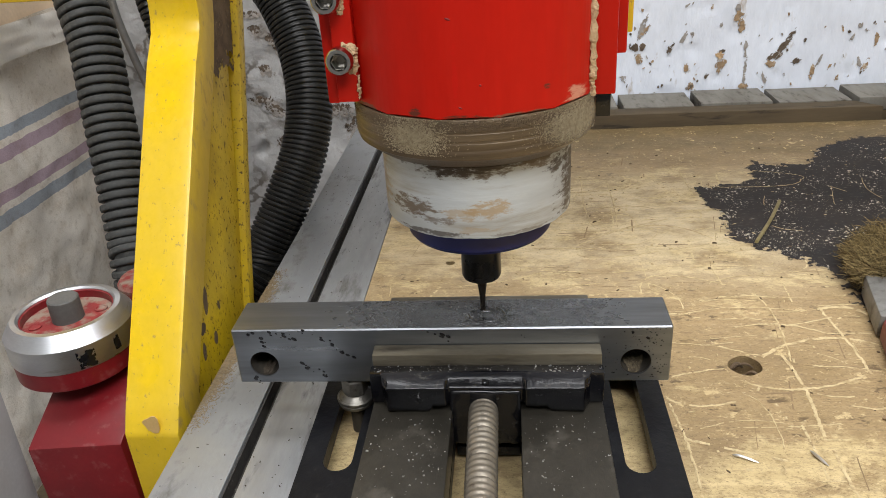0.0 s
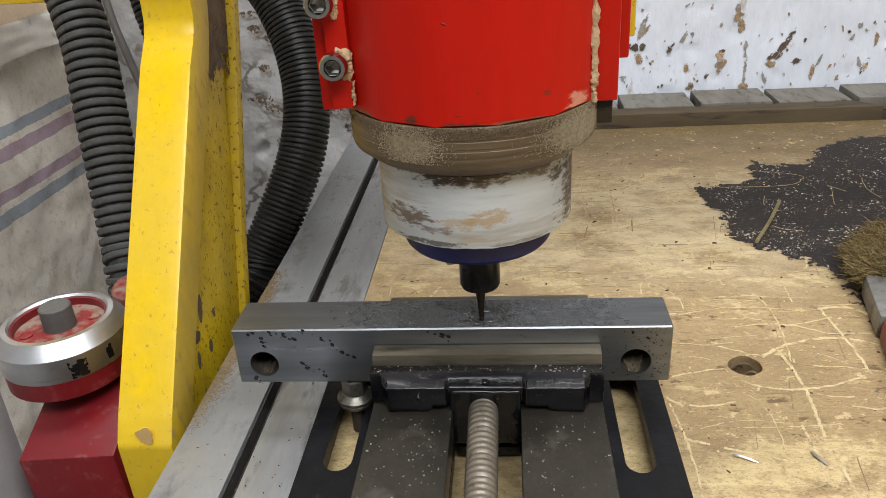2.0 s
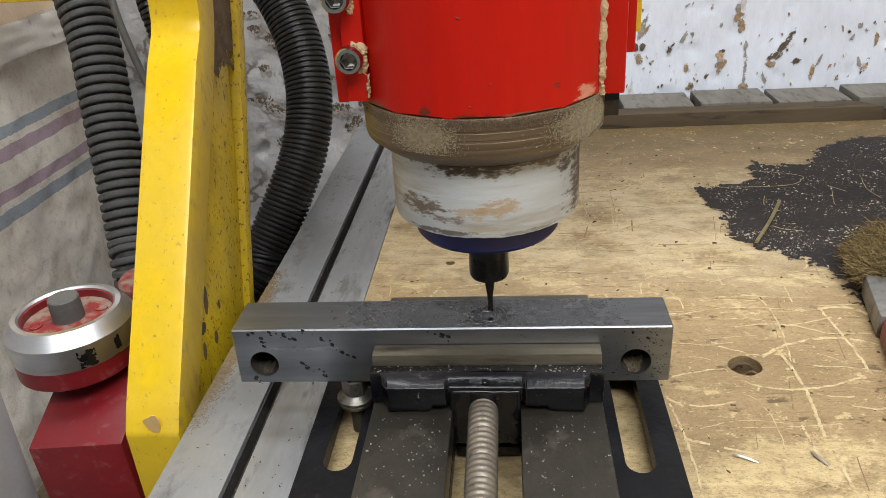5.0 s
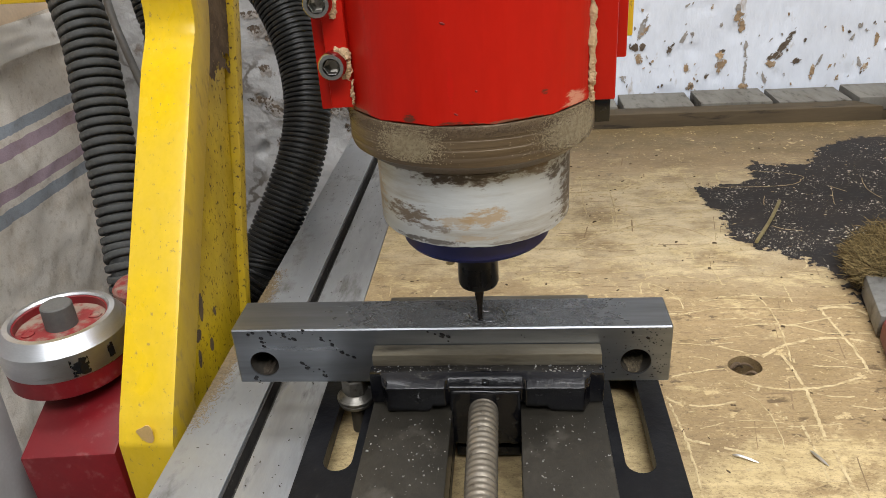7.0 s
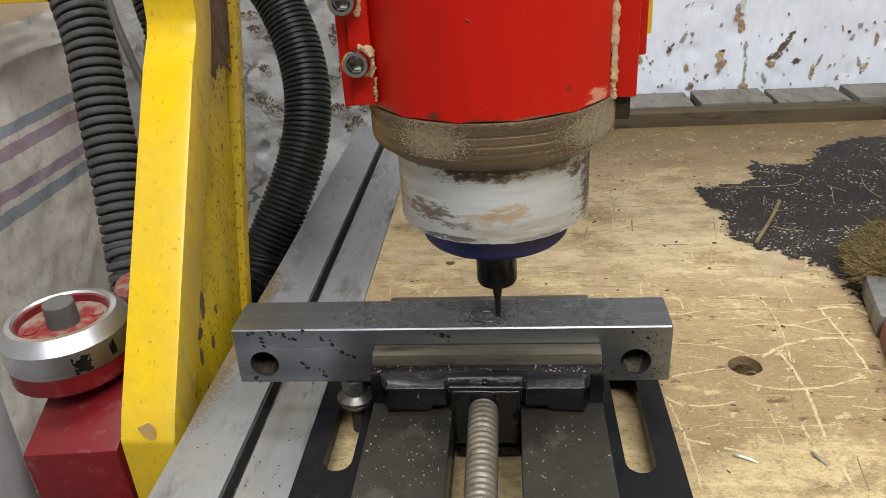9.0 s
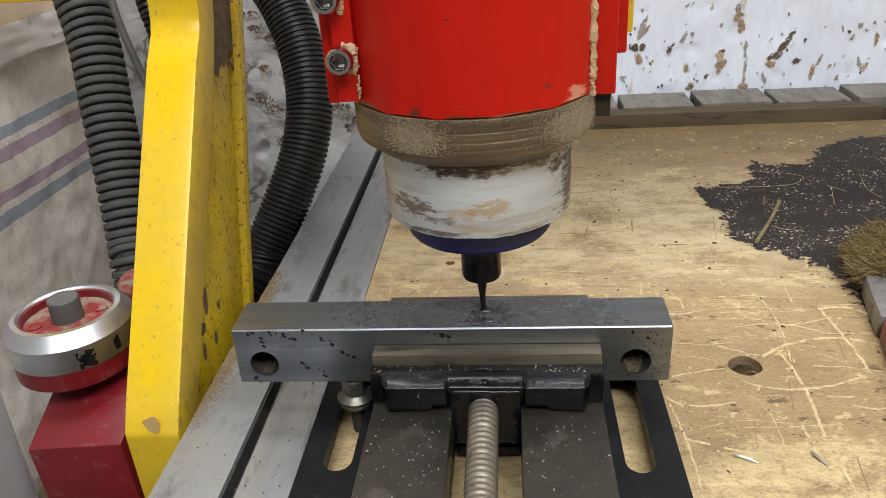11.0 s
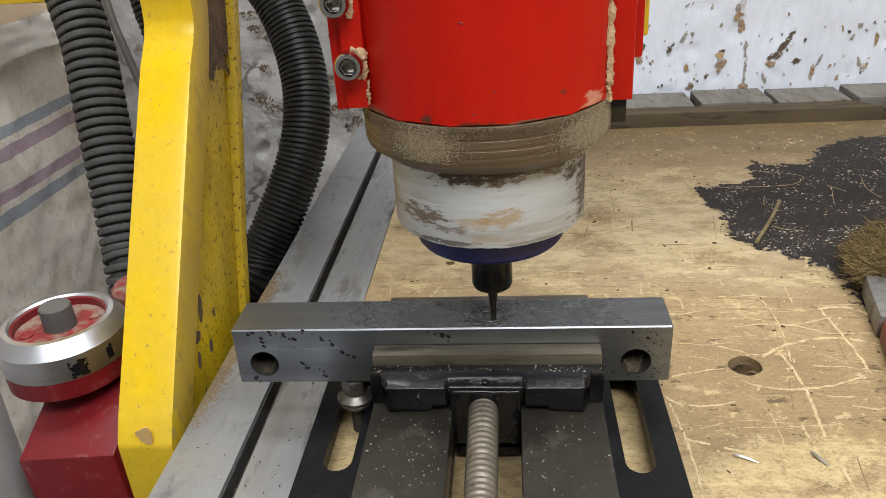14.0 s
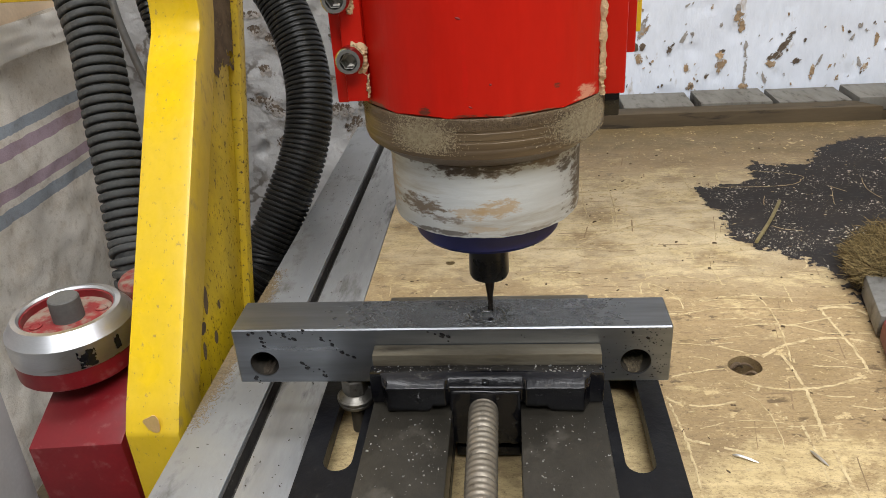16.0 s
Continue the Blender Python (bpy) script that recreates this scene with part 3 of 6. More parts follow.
def cut(ax, ay, mx, my, bx, by, w, z=0.0002):
    """One old router cut, bowed through (mx, my)."""
    c = Vector((2 * mx - (ax + bx) / 2, 2 * my - (ay + by) / 2, 0))
    pts = []
    for s in range(121):
        t = s / 120
        q = Vector((ax, ay, 0)) * (1 - t) ** 2 + c * 2 * t * (1 - t) + Vector((bx, by, 0)) * t * t
        pts.append(q + Vector((0.0006 * noise.noise(q * 160) + 0.0003 * noise.noise(q * 700), 0.0008 * noise.noise(q * 160 + Vector((9, 0, 0))) + 0.0003 * noise.noise(q * 700 + Vector((0, 9, 0))), z)))
    ribbon(bm, pts, w * (0.78 if z < 0.0005 else 0.55), 0.00015)


cut(0.0933, 0.0468, 0.1073, 0.0506, 0.1213, 0.0540, 0.0016)
cut(0.0877, 0.0290, 0.1021, 0.0223, 0.1200, 0.0262, 0.0018)
cut(0.1257, 0.0437, 0.1531, 0.0355, 0.1892, 0.0470, 0.0022)
cut(0.1238, 0.0739, 0.1339, 0.0689, 0.1437, 0.0651, 0.0017)
cut(0.1434, 0.0640, 0.1782, 0.0808, 0.2074, 0.0743, 0.0028)
cut(0.1666, 0.0551, 0.1862, 0.0534, 0.2003, 0.0489, 0.0013)
cut(0.1544, 0.0649, 0.1563, 0.0364, 0.1529, 0.0006, 0.0025)
cut(0.1900, 0.1141, 0.1930, 0.0745, 0.1928, 0.0480, 0.0021)
cut(0.1739, 0.0226, 0.1810, 0.0205, 0.1884, 0.0209, 0.0016)
cut(0.1531, -0.0088, 0.1532, -0.0236, 0.1533, -0.0373, 0.0023)
cut(0.0993, 0.0782, 0.1123, 0.0763, 0.1249, 0.0733, 0.0007)
cut(0.1610, 0.0319, 0.1689, 0.0296, 0.1778, 0.0300, 0.0013)
cut(0.0879, 0.0245, 0.0907, -0.0062, 0.0896, -0.0382, 0.0017)
cut(0.0640, 0.2974, 0.0913, 0.3016, 0.1191, 0.3107, 0.0014)
cut(0.0622, 0.2536, 0.0947, 0.2678, 0.1227, 0.2606, 0.0011)
cut(0.0597, 0.2093, 0.0904, 0.2257, 0.1282, 0.2425, 0.0013)
cut(0.0578, 0.2004, 0.1132, 0.2313, 0.1523, 0.2076, 0.0017)
cut(0.0567, 0.1882, 0.0744, 0.1815, 0.1120, 0.1901, 0.0012)
cut(0.1271, 0.1937, 0.1353, 0.1951, 0.1434, 0.1973, 0.0012)
cut(0.0920, 0.3229, 0.0921, 0.2746, 0.0898, 0.2306, 0.0011)
cut(0.0714, 0.3244, 0.0695, 0.2542, 0.0753, 0.2284, 0.0009)
cut(0.1556, 0.3458, 0.1556, 0.3155, 0.1559, 0.2852, 0.0010)
cut(0.0455, 0.1435, 0.0567, 0.1446, 0.0679, 0.1464, 0.0011)
cut(0.0913, 0.1335, 0.1059, 0.1556, 0.1449, 0.1418, 0.0015)
cut(0.1414, 0.1620, 0.1417, 0.1529, 0.1425, 0.1419, 0.0015)
cut(0.1286, 0.1656, 0.1374, 0.1676, 0.1466, 0.1729, 0.0012)
cut(-0.0676, 0.1501, -0.0461, 0.1524, -0.0215, 0.1463, 0.0009)
cut(-0.0676, 0.1501, -0.0669, 0.1418, -0.0660, 0.1323, 0.0009)
cut(0.1572, 0.1309, 0.1625, 0.1046, 0.1574, 0.0597, 0.0014)
cut(0.1069, 0.1059, 0.1429, 0.1146, 0.1797, 0.1092, 0.0014)
cut(0.1329, 0.1422, 0.1636, 0.1536, 0.2014, 0.1436, 0.0012)
cut(0.1372, 0.0931, 0.1628, 0.0955, 0.1841, 0.0864, 0.0018)
cut(0.1885, 0.1116, 0.2064, 0.1130, 0.2150, 0.1035, 0.0034)
cut(0.1265, 0.0311, 0.1334, 0.0180, 0.1324, -0.0097, 0.0009)
cut(0.0989, 0.0056, 0.1237, 0.0117, 0.1449, 0.0057, 0.0009)
cut(0.166, 0.302, 0.225, 0.300, 0.246, 0.312, 0.0016, 0.0006)
cut(0.246, 0.312, 0.247, 0.322, 0.215, 0.335, 0.0010, 0.0006)
cut(0.262, 0.297, 0.266, 0.293, 0.272, 0.285, 0.0013, 0.0006)
cut(0.264, 0.294, 0.259, 0.278, 0.254, 0.261, 0.0009, 0.0006)
cut(0.198, 0.226, 0.206, 0.219, 0.216, 0.217, 0.0014, 0.0006)
cut(0.203, 0.262, 0.206, 0.272, 0.209, 0.280, 0.0010, 0.0006)
cut(0.292, 0.270, 0.289, 0.290, 0.294, 0.312, 0.0010, 0.0006)
part("score_line", bm, M_SCORE, board, "pale raised fibres along old router cuts", kind="stuff")

bm = BM()
for k in range(420):
    x, y = rnd.uniform(-0.07, 0.40), rnd.uniform(-0.10, 0.44)
    ln, w = rnd.uniform(0.004, 0.026), rnd.choice((0.0003, 0.0004, 0.0006, 0.0009))
    a = rnd.choice((0.0, 0.03, -0.03, 0.06, 1.4)) + rnd.uniform(-0.06, 0.06)
    pts = [Vector((x + ln * s / 10 * math.cos(a), y + ln * s / 10 * math.sin(a) + 0.0006 * noise.noise(Vector((x * 90 + s * 0.3, y * 90, 3))), 0.0001)) for s in range(11)]
    if all(clear_of_vise(v.x, v.y) for v in pts):
        ribbon(bm, pts, w, 0.00006)
part("grime_line", bm, M_EDGE, board, "dark grime-filled scratches", kind="stuff")

for k, (x, y, a, ln, w) in enumerate(((0.1290, 0.0585, 0.5, 0.010, 0.0016), (0.1330, 0.0600, 0.2, 0.012, 0.0010), (0.1365, 0.0535, 2.7, 0.008, 0.0012), (0.1310, 0.0520, 0.1, 0.008, 0.0009))):
    bm = BM()
    pts = [Vector((x + ln * (s / 8 - 0.5) * math.cos(a), y + ln * (s / 8 - 0.5) * math.sin(a), -0.0042 + 0.0035 * math.sin(s / 8 * 3.14) - 0.0008 * k)) for s in range(9)]
    tube(bm, pts, [w * (0.25 + 0.5 * math.sin((s + 0.6) / 9.2 * 3.14)) for s in range(9)], 8)
    part("splinter", bm, M_DUST, board, "torn brown splinter in the hole")

# large torn black patch on the board
OUT = [(0.160, 0.300), (0.168, 0.245), (0.164, 0.212), (0.180, 0.190), (0.196, 0.180), (0.212, 0.160), (0.216, 0.130), (0.214, 0.095),
       (0.236, 0.080), (0.50, 0.10), (0.50, 0.40), (0.36, 0.412), (0.325, 0.412), (0.286, 0.385), (0.266, 0.350), (0.240, 0.346),
       (0.222, 0.354), (0.213, 0.344), (0.212, 0.318), (0.190, 0.306)]


def torn_film():
    """The film as a sheet of fine cells, eaten away raggedly along its border and in small holes."""
    cell = 0.0009
    P = np.array(OUT)
    Q = np.roll(P, -1, axis=0)
    xs, ys = np.arange(0.152, 0.45, cell), np.arange(0.08, 0.42, cell)
    X, Y = np.meshgrid(xs, ys, indexing="ij")
    near, within = np.full(X.shape, 9.0), np.zeros(X.shape, bool)
    for (ax, ay), (bx, by) in zip(P, Q):
        ex, ey = bx - ax, by - ay
        t = np.clip(((X - ax) * ex + (Y - ay) * ey) / (ex * ex + ey * ey), 0, 1)
        near = np.minimum(near, np.hypot(X - ax - t * ex, Y - ay - t * ey))
        if abs(ey) > 1e-9:
            within ^= ((ay > Y) != (by > Y)) & (X < ax + ex * (Y - ay) / ey)
    depth = np.where(within, near, -near)
    bm, grid = BM(), {}

    def vert(i, j):
        if (i, j) not in grid:
            x, y = float(xs[0] + i * cell), float(ys[0] + j * cell)
            d = noise.noise_vector(Vector((x * 700, y * 700, 1))) * 0.0005
            grid[(i, j)] = bm.verts.new((x + d.x, y + d.y, 0.00032 + 0.00012 * noise.noise(Vector((x * 260, y * 260, 3)))))
        return grid[(i, j)]

    for i, j in zip(*np.nonzero(depth > -0.010)):
        i, j, d = int(i), int(j), float(depth[i, j])
        x, y = float(xs[i]), float(ys[j])
        if d < 0.016:
            d += 0.0062 * noise.fractal(Vector((x * 95, y * 130, 6)), 0.55, 2.1, 5)
        if d > 0:
            bm.faces.new((vert(i, j), vert(i + 1, j), vert(i + 1, j + 1), vert(i, j + 1)))
    return bm


thing("black_film_patch", torn_film(), M_PATCH, "torn black worn film stuck on the plywood", "film", smooth=40)


def scatter(name, count, spot, sizes, material, label, category, seed, flat=0.4):
    r = random.Random(seed)
    verts, faces = [], []
    for k in range(count):
        x, y, z = spot(r)
        s, a = (sizes(r) if callable(sizes) else r.uniform(*sizes)), r.uniform(0, 6.28)
        l, w, h = s * r.uniform(0.8, 1.7), s * r.uniform(0.2, 0.8), s * flat * r.uniform(0.4, 1)
        ca, sa, b = math.cos(a), math.sin(a), len(verts)
        for dx, dy, dz in ((-1, -1, 0), (1, -1, 0), (1, 1, 0), (-1, 1, 0), (-0.6, -0.5, 1), (0.7, -0.6, 1), (0.5, 0.6, 1), (-0.7, 0.5, 1)):
            px, py = dx * l / 2, dy * w / 2
            verts.append((x + px * ca - py * sa, y + px * sa + py * ca, z + dz * h))
        faces += [tuple(b + i for i in f) for f in ((0, 1, 5, 4), (1, 2, 6, 5), (2, 3, 7, 6), (3, 0, 4, 7), (4, 5, 6, 7))]
    me = bpy.data.meshes.new(name)
    me.from_pydata(verts, [], faces)
    me.materials.append(material)
    return tagged(new(name, me), label, category, kind="stuff")


def inside(x, y):
    hit, n = False, len(OUT)
    for i in range(n):
        (ax, ay), (bx, by) = OUT[i], OUT[(i + 1) % n]
        if (ay > y) != (by > y) and x < ax + (bx - ax) * (y - ay) / (by - ay):
            hit = not hit
    return hit


def patch_spot(r):
    while True:
        x, y = 0.165 + 0.28 * r.random() ** 1.3, 0.16 + 0.24 * r.random() ** 1.7
        if inside(x, y) and noise.noise(Vector((x * 45, y * 45, 3))) + 0.25 > r.random() * 0.8 and not (x > 0.215 and y < 0.19):
            return x, y, 0.00045


def small(r):
    return 0.00020 + 0.0013 * r.random() ** 9


scatter("white_flakes", 7500, patch_spot, small, M_FLAKE,
        "small white chips scattered over the black patch", "chips", 11)


def board_spot(r):
    while True:
        x, y = r.uniform(-0.075, 0.42), r.uniform(-0.12, 0.45)
        if clear_of_vise(x, y):
            return x, y, 0.0001


scatter("wood_chips", 800, board_spot, (0.0005, 0.0024), M_SCORE, "fine pale wood chips lying on the board", "chips", 12, 0.25)
scatter("dark_crumbs", 260, board_spot, (0.0006, 0.0022), M_DUST, "dark brown crumbs lying on the board", "crumbs", 13, 0.4)

def shaving(path, label):
    bm = BM()
    pts = spline(path, 24)
    tube(bm, pts, [0.0006 * (1 - abs(2 * k / 23 - 1) ** 3) + 0.0001 for k in range(24)], 6)
    thing("metal_shaving", bm, M_ZINC, label, "shaving", "shavings on the board")


shaving([(0.1085, -0.0125, 0.0008), (0.1120, -0.0140, 0.0012), (0.1185, -0.0175, 0.0008)], "bright curled metal shaving lying on the board")
shaving([(0.1430, -0.0095, 0.0008), (0.1445, -0.0140, 0.0014), (0.1475, -0.0195, 0.0008)], "bright curled metal shaving lying on the board")
bm = BM(); tube(bm, spline([(0.1835, 0.0130, 0.0008), (0.1890, 0.0105, 0.0012), (0.1945, 0.0095, 0.0008)], 12), 0.0011, 6)
thing("dark_splinter", bm, M_EDGE, "dark wood splinter lying on the board", "splinter")

# aluminium rail beside the board
rail = empty("machine_rail", (-0.117, 0.0, -0.17), "dusty grey aluminium rail with a dark slot", "rail", kind="structure")
bm = BM(); box(bm, -0.1514, -0.1190, -0.5, 0.50, -0.10, 0.0, 0.0008); part("outer_bar", bm, M_RAIL, rail)
bm = BM(); box(bm, -0.1125, -0.0824, -0.5, 0.47, -0.10, -0.0006, 0.0008); part("inner_bar", bm, M_RAIL_STAINED, rail)
# second box is a dark strip painting shade onto the slot's lit wall
bm = BM(); box(bm, -0.1188, -0.1127, -0.5, 0.49, -0.16, -0.010); box(bm, -0.1187, -0.1180, -0.5, 0.465, -0.0099, -0.0016); part("slot_floor", bm, M_GROOVE, rail, "grime-filled slot with a dark strip as wall shade")
bm = BM(); box(bm, -0.150, -0.084, -0.49, 0.46, -0.17, -0.1005); part("foot", bm, M_GROOVE, rail)

scatter("rail_sawdust", 11000, lambda r: (-0.1514 + abs(r.gauss(0, 0.0036)), r.triangular(0.0, 0.175, 0.09), 0.0), (0.0003, 0.0008), M_RAIL_DUST, "pale sawdust along the rail's edge", "sawdust", 31, 0.6)
scatter("rail_crumbs", 420, lambda r: (r.choice((r.uniform(-0.150, -0.121), r.uniform(-0.111, -0.085))), r.uniform(-0.12, 0.40), 0.0), (0.0002, 0.0009), M_HEAP, "dark crumbs on the aluminium rail", "crumbs", 32, 0.4)

# beam and slats behind the board
bm = BM(); extrude_poly(bm, [(-0.07, 0.4625), (0.3727, 0.4625), (0.3535, 0.484), (-0.07, 0.484)], "z", -0.17, 0.0140, 0.0015)
thing("wooden_beam", bm, M_BEAM, "dark brown weathered beam behind the spoilboard", "beam")
for k in range(-2, 8):
    x = 0.1290 + 0.0765 * k
    if x > 0.6:
        continue
    bm = BM(); box(bm, x, x + 0.0700, 0.4845, 0.536, 0.003, 0.0145 + 0.0015 * (k % 2), 0.0012)
    if k >= 3:
        bm.free(); bm = BM(); box(bm, x, x + 0.0700, 0.4845, 0.536, 0.003, 0.0165, 0.0012)
    thing("wooden_slat", bm, M_SLAT, "grey weathered wooden slat along the wall", "slat", "slats along the wall")
bm = BM(); box(bm, -0.07, 0.60, 0.4850, 0.535, -0.17, 0.0028); thing("slat_bearer", bm, M_BEAM, "dark timber under the grey slats", "timber")

# ---- vise ----
vise = empty("drill_vise", (0, -0.03, 0.0), "black cast-iron drill press vise bolted to the board", "vise")


def long_hole(xc, y0, y1, r, n=10):
    return ([(xc + r * math.cos(a), y1 + r * math.sin(a)) for a in (math.pi * i / n for i in range(n + 1))]
            + [(xc + r * math.cos(a), y0 + r * math.sin(a)) for a in (math.pi + math.pi * i / n for i in range(n + 1))])


bm = BM()
sheet_with_holes(bm, -0.0808, 0.0813, -0.15, 0.075, 0.0085, 0.016,
                 [long_hole(-0.0645, -0.0345, 0.030, 0.0063), long_hole(0.0642, -0.0345, 0.030, 0.0063),
                  [(-0.0147, -0.13), (0.0147, -0.13), (0.0147, 0.02), (-0.0147, 0.02)]])
part("base", bm, M_BASE, vise, "black painted cast base", smooth=None)
for x0, x1, y0, y1 in ((-0.0808, -0.0765, -0.15, 0.075), (0.0770, 0.0813, -0.15, 0.075), (-0.0763, 0.0768, 0.0705, 0.075), (-0.0540, -0.0500, -0.15, 0.0700), (0.0500, 0.0540, -0.15, 0.0700)):
    bm = BM(); box(bm, x0, x1, y0, y1, 0.0, 0.0084); part("base_rim", bm, M_BASE, vise, smooth=None)
for x0, x1 in ((-0.0502, -0.0148), (0.0148, 0.0502)):
    bm = BM(); box(bm, x0, x1, -0.15, 0.055, 0.0162, 0.0318, 0.0007); part("bed_way", bm, M_BED, vise, "oily dark machined bed")
# moving jaw: a cast block with two pads, a raised middle boss and a foot
jaw = BM()
box(jaw, -0.0508, 0.0506, -0.0155, -0.0088, 0.0322, 0.0478, 0.0012)
jaw = part("moving_jaw", jaw, M_CAST, vise, "glossy black enamelled moving jaw", 50)


def ease(a, b, x):
    t = min(max((x - a) / (b - a), 0.0), 1.0)
    return t * t * (3 - 2 * t)


def jaw_face():
    """Cast front of the jaw: a sloping dusty shoulder over two pads, lower and further back between them."""
    bm = BM()
    n, rows = 150, []
    x0, x1 = -0.0455, 0.0446
    for i in range(n + 1):
        x = x0 + (x1 - x0) * i / n
        pad = max(ease(-0.0440, -0.0425, x) * (1 - ease(-0.0172, -0.0158, x)), ease(0.0158, 0.0172, x) * (1 - ease(0.0415, 0.0434, x)))
        end = math.sqrt(max(0.0, 1 - (1 - min((x - x0) / 0.0040, (x1 - x) / 0.0040, 1.0)) ** 2))
        front = -0.0160 - end * (0.0040 + 0.0032 * pad)
        lip = 0.0430 + 0.0021 * max(pad, 1 - end)
        notch = max(ease(-0.0245, -0.0225, x) * (1 - ease(-0.0150, -0.0140, x)), ease(0.0140, 0.0150, x) * (1 - ease(0.0245, 0.0280, x)))
        low = 0.0321 + 0.0026 * notch + 0.0005 * noise.noise(Vector((x * 240, 0, 4)))
        prof = [(-0.0149, 0.0481), (-0.0165, 0.0480), (-0.0165 + 0.55 * (front + 0.0165), 0.0473), (front + 0.0010, lip + 0.0009), (front + 0.0003, lip + 0.0005), (front, lip),
                (front + 0.0002, lip - 0.0006), (front + 0.0006, lip - 0.003), (front + 0.0010, (lip + low) / 2), (front + 0.0008, low + 0.0022), (front + 0.0014, low + 0.0006), (front + 0.0024, low), (-0.0149, low)]
        row = []
        for y, z in prof:
            q = Vector((x, y, z))
            d = noise.noise_vector(q * 260) * 0.00014 + noise.noise_vector(q * 90) * 0.00030 
            row.append(bm.verts.new(q + (d if y < -0.0150 else Vector((0, 0, 0)))))
        rows.append(row)
    for a, b in zip(rows, rows[1:]):
        for k in range(len(a)):
            m = (k + 1) % len(a)
            bm.faces.new((a[k], a[m], b[m], b[k]))
    bm.faces.new(rows[0])
    bm.faces.new(rows[-1][::-1])
    bmesh.ops.recalc_face_normals(bm, faces=bm.faces[:])
    return bm


face = part("jaw_face", jaw_face(), M_CAST, jaw, smooth=70)
face.data.materials.append(M_CAST_DUSTY)
for f in face.data.polygons:
    if f.normal.z > 0.80:
        f.material_index = 1
bm = BM()
box(bm, -0.0158, 0.0150, -0.0205, -0.0148, 0.0130, 0.0420, 0.0016, 3)
bmesh.ops.subdivide_edges(bm, edges=[e for e in bm.edges if e.calc_length() > 0.004], cuts=14, use_grid_fill=True)
for v in bm.verts:
    v.co += noise.noise_vector(v.co * 220) * 0.0004
part("jaw_boss", bm, M_CAST, jaw, smooth=70)
bm = BM(); lathe(bm, [(0.0, 0.0), (0.0013, 0.0), (0.0016, 0.0004), (0.0011, 0.0007), (0.0007, 0.0004), (0.0, 0.0003)], 0, 0, 18)
bmesh.ops.transform(bm, matrix=Matrix.Translation((0.0, -0.0187, 0.0458)) @ Matrix.Rotation(radians(52), 4, "X"), verts=bm.verts[:])
part("punch_mark", bm, M_CAST, jaw, smooth=50)
bm = BM(); box(bm, -0.0135, 0.0137, -0.0125, 0.0, 0.003, 0.0148, 0.0012); box(bm, -0.0143, 0.0143, -0.0165, -0.0120, 0.003, 0.0080, 0.001)
part("jaw_foot", bm, M_CAST, vise)
bm = BM(); box(bm, -0.0500, 0.0500, -0.0085, -0.0003, 0.0325, 0.0527, 0.0006); part("jaw_plate", bm, M_JAW, vise, "bare brownish steel jaw plate")
bm = BM(); box(bm, -0.0470, 0.0480, 0.0258, 0.0365, 0.0322, 0.0560, 0.0006); part("jaw_plate", bm, M_JAW, vise, "bare brownish steel jaw plate")
bm = BM(); box(bm, -0.0500, 0.0500, 0.0368, 0.060, 0.0322, 0.0400, 0.002); part("fixed_jaw", bm, M_CAST, vise)
# lead screw with round threads
AX = spline([(-0.0008, -0.150, 0.0285), (-0.0012, -0.021, 0.0325)], 200)
pitch = 0.0031
radii = []
for q in AX:
    ph = (q.y % pitch) / pitch
    radii.append(0.00585 + 0.0007 * (1 - abs(2 * ph - 1)) ** 0.6)
pts = AX[:]
for k in range(1, 6):
    pts.append(AX[-1] + Vector((0, 0.0012 * k, 0.00003 * k)))
    radii.append(0.0058 - 0.00018 * k * k)
bm = BM(); tube(bm, pts, radii, 28); part("lead_screw", bm, M_SCREW, vise, "greasy brown threaded screw", 50)

# clamping bolt in the slot
bolt = empty("clamping_bolt", (-0.0645, 0.0005, 0.016), "shiny hex bolt and washer clamping the vise", "bolt")
bm = BM(); lathe(bm, [(0.0035, 0.0163), (0.0080, 0.0163), (0.0083, 0.0168), (0.0083, 0.0180), (0.0078, 0.0184), (0.0035, 0.0184)], -0.0632, 0.0060, 40); part("washer", bm, M_BOLT, bolt)
bm = BM(); lathe(bm, [(0.0, 0.0186), (0.0083, 0.0186), (0.0089, 0.0191), (0.0089, 0.0204), (0.0084, 0.0208), (0.0080, 0.0206), (0.0074, 0.0212), (0.0060, 0.0222), (0.0056, 0.0228), (0.0, 0.0228)], -0.0632, 0.0060, 48); part("flange_washer", bm, M_BOLT, bolt, "dull round flanged collar")
bm = BM(); lathe(bm, [(0.0, 0.0229), (0.0056, 0.0229), (0.0060, 0.0234), (0.0060, 0.0300), (0.0055, 0.0310), (0.0, 0.0311)], -0.0632, 0.0060, 6, 0.35); part("bolt_head", bm, M_BOLT, bolt, smooth=None)
# shank coloured dark to paint in the shade down in the slot
bm = BM(); lathe(bm, [(0.0, 0.0), (0.0034, 0.0), (0.0034, 0.0187), (0.0, 0.0187)], -0.0632, 0.0060, 20); part("shank", bm, M_HOLE, bolt)

# ---- the clamped bar, with cross holes near its ends ----
XL, XR, BD, ZB, ZT = -0.1155, 0.0810, 0.0252, 0.0320, 0.0609


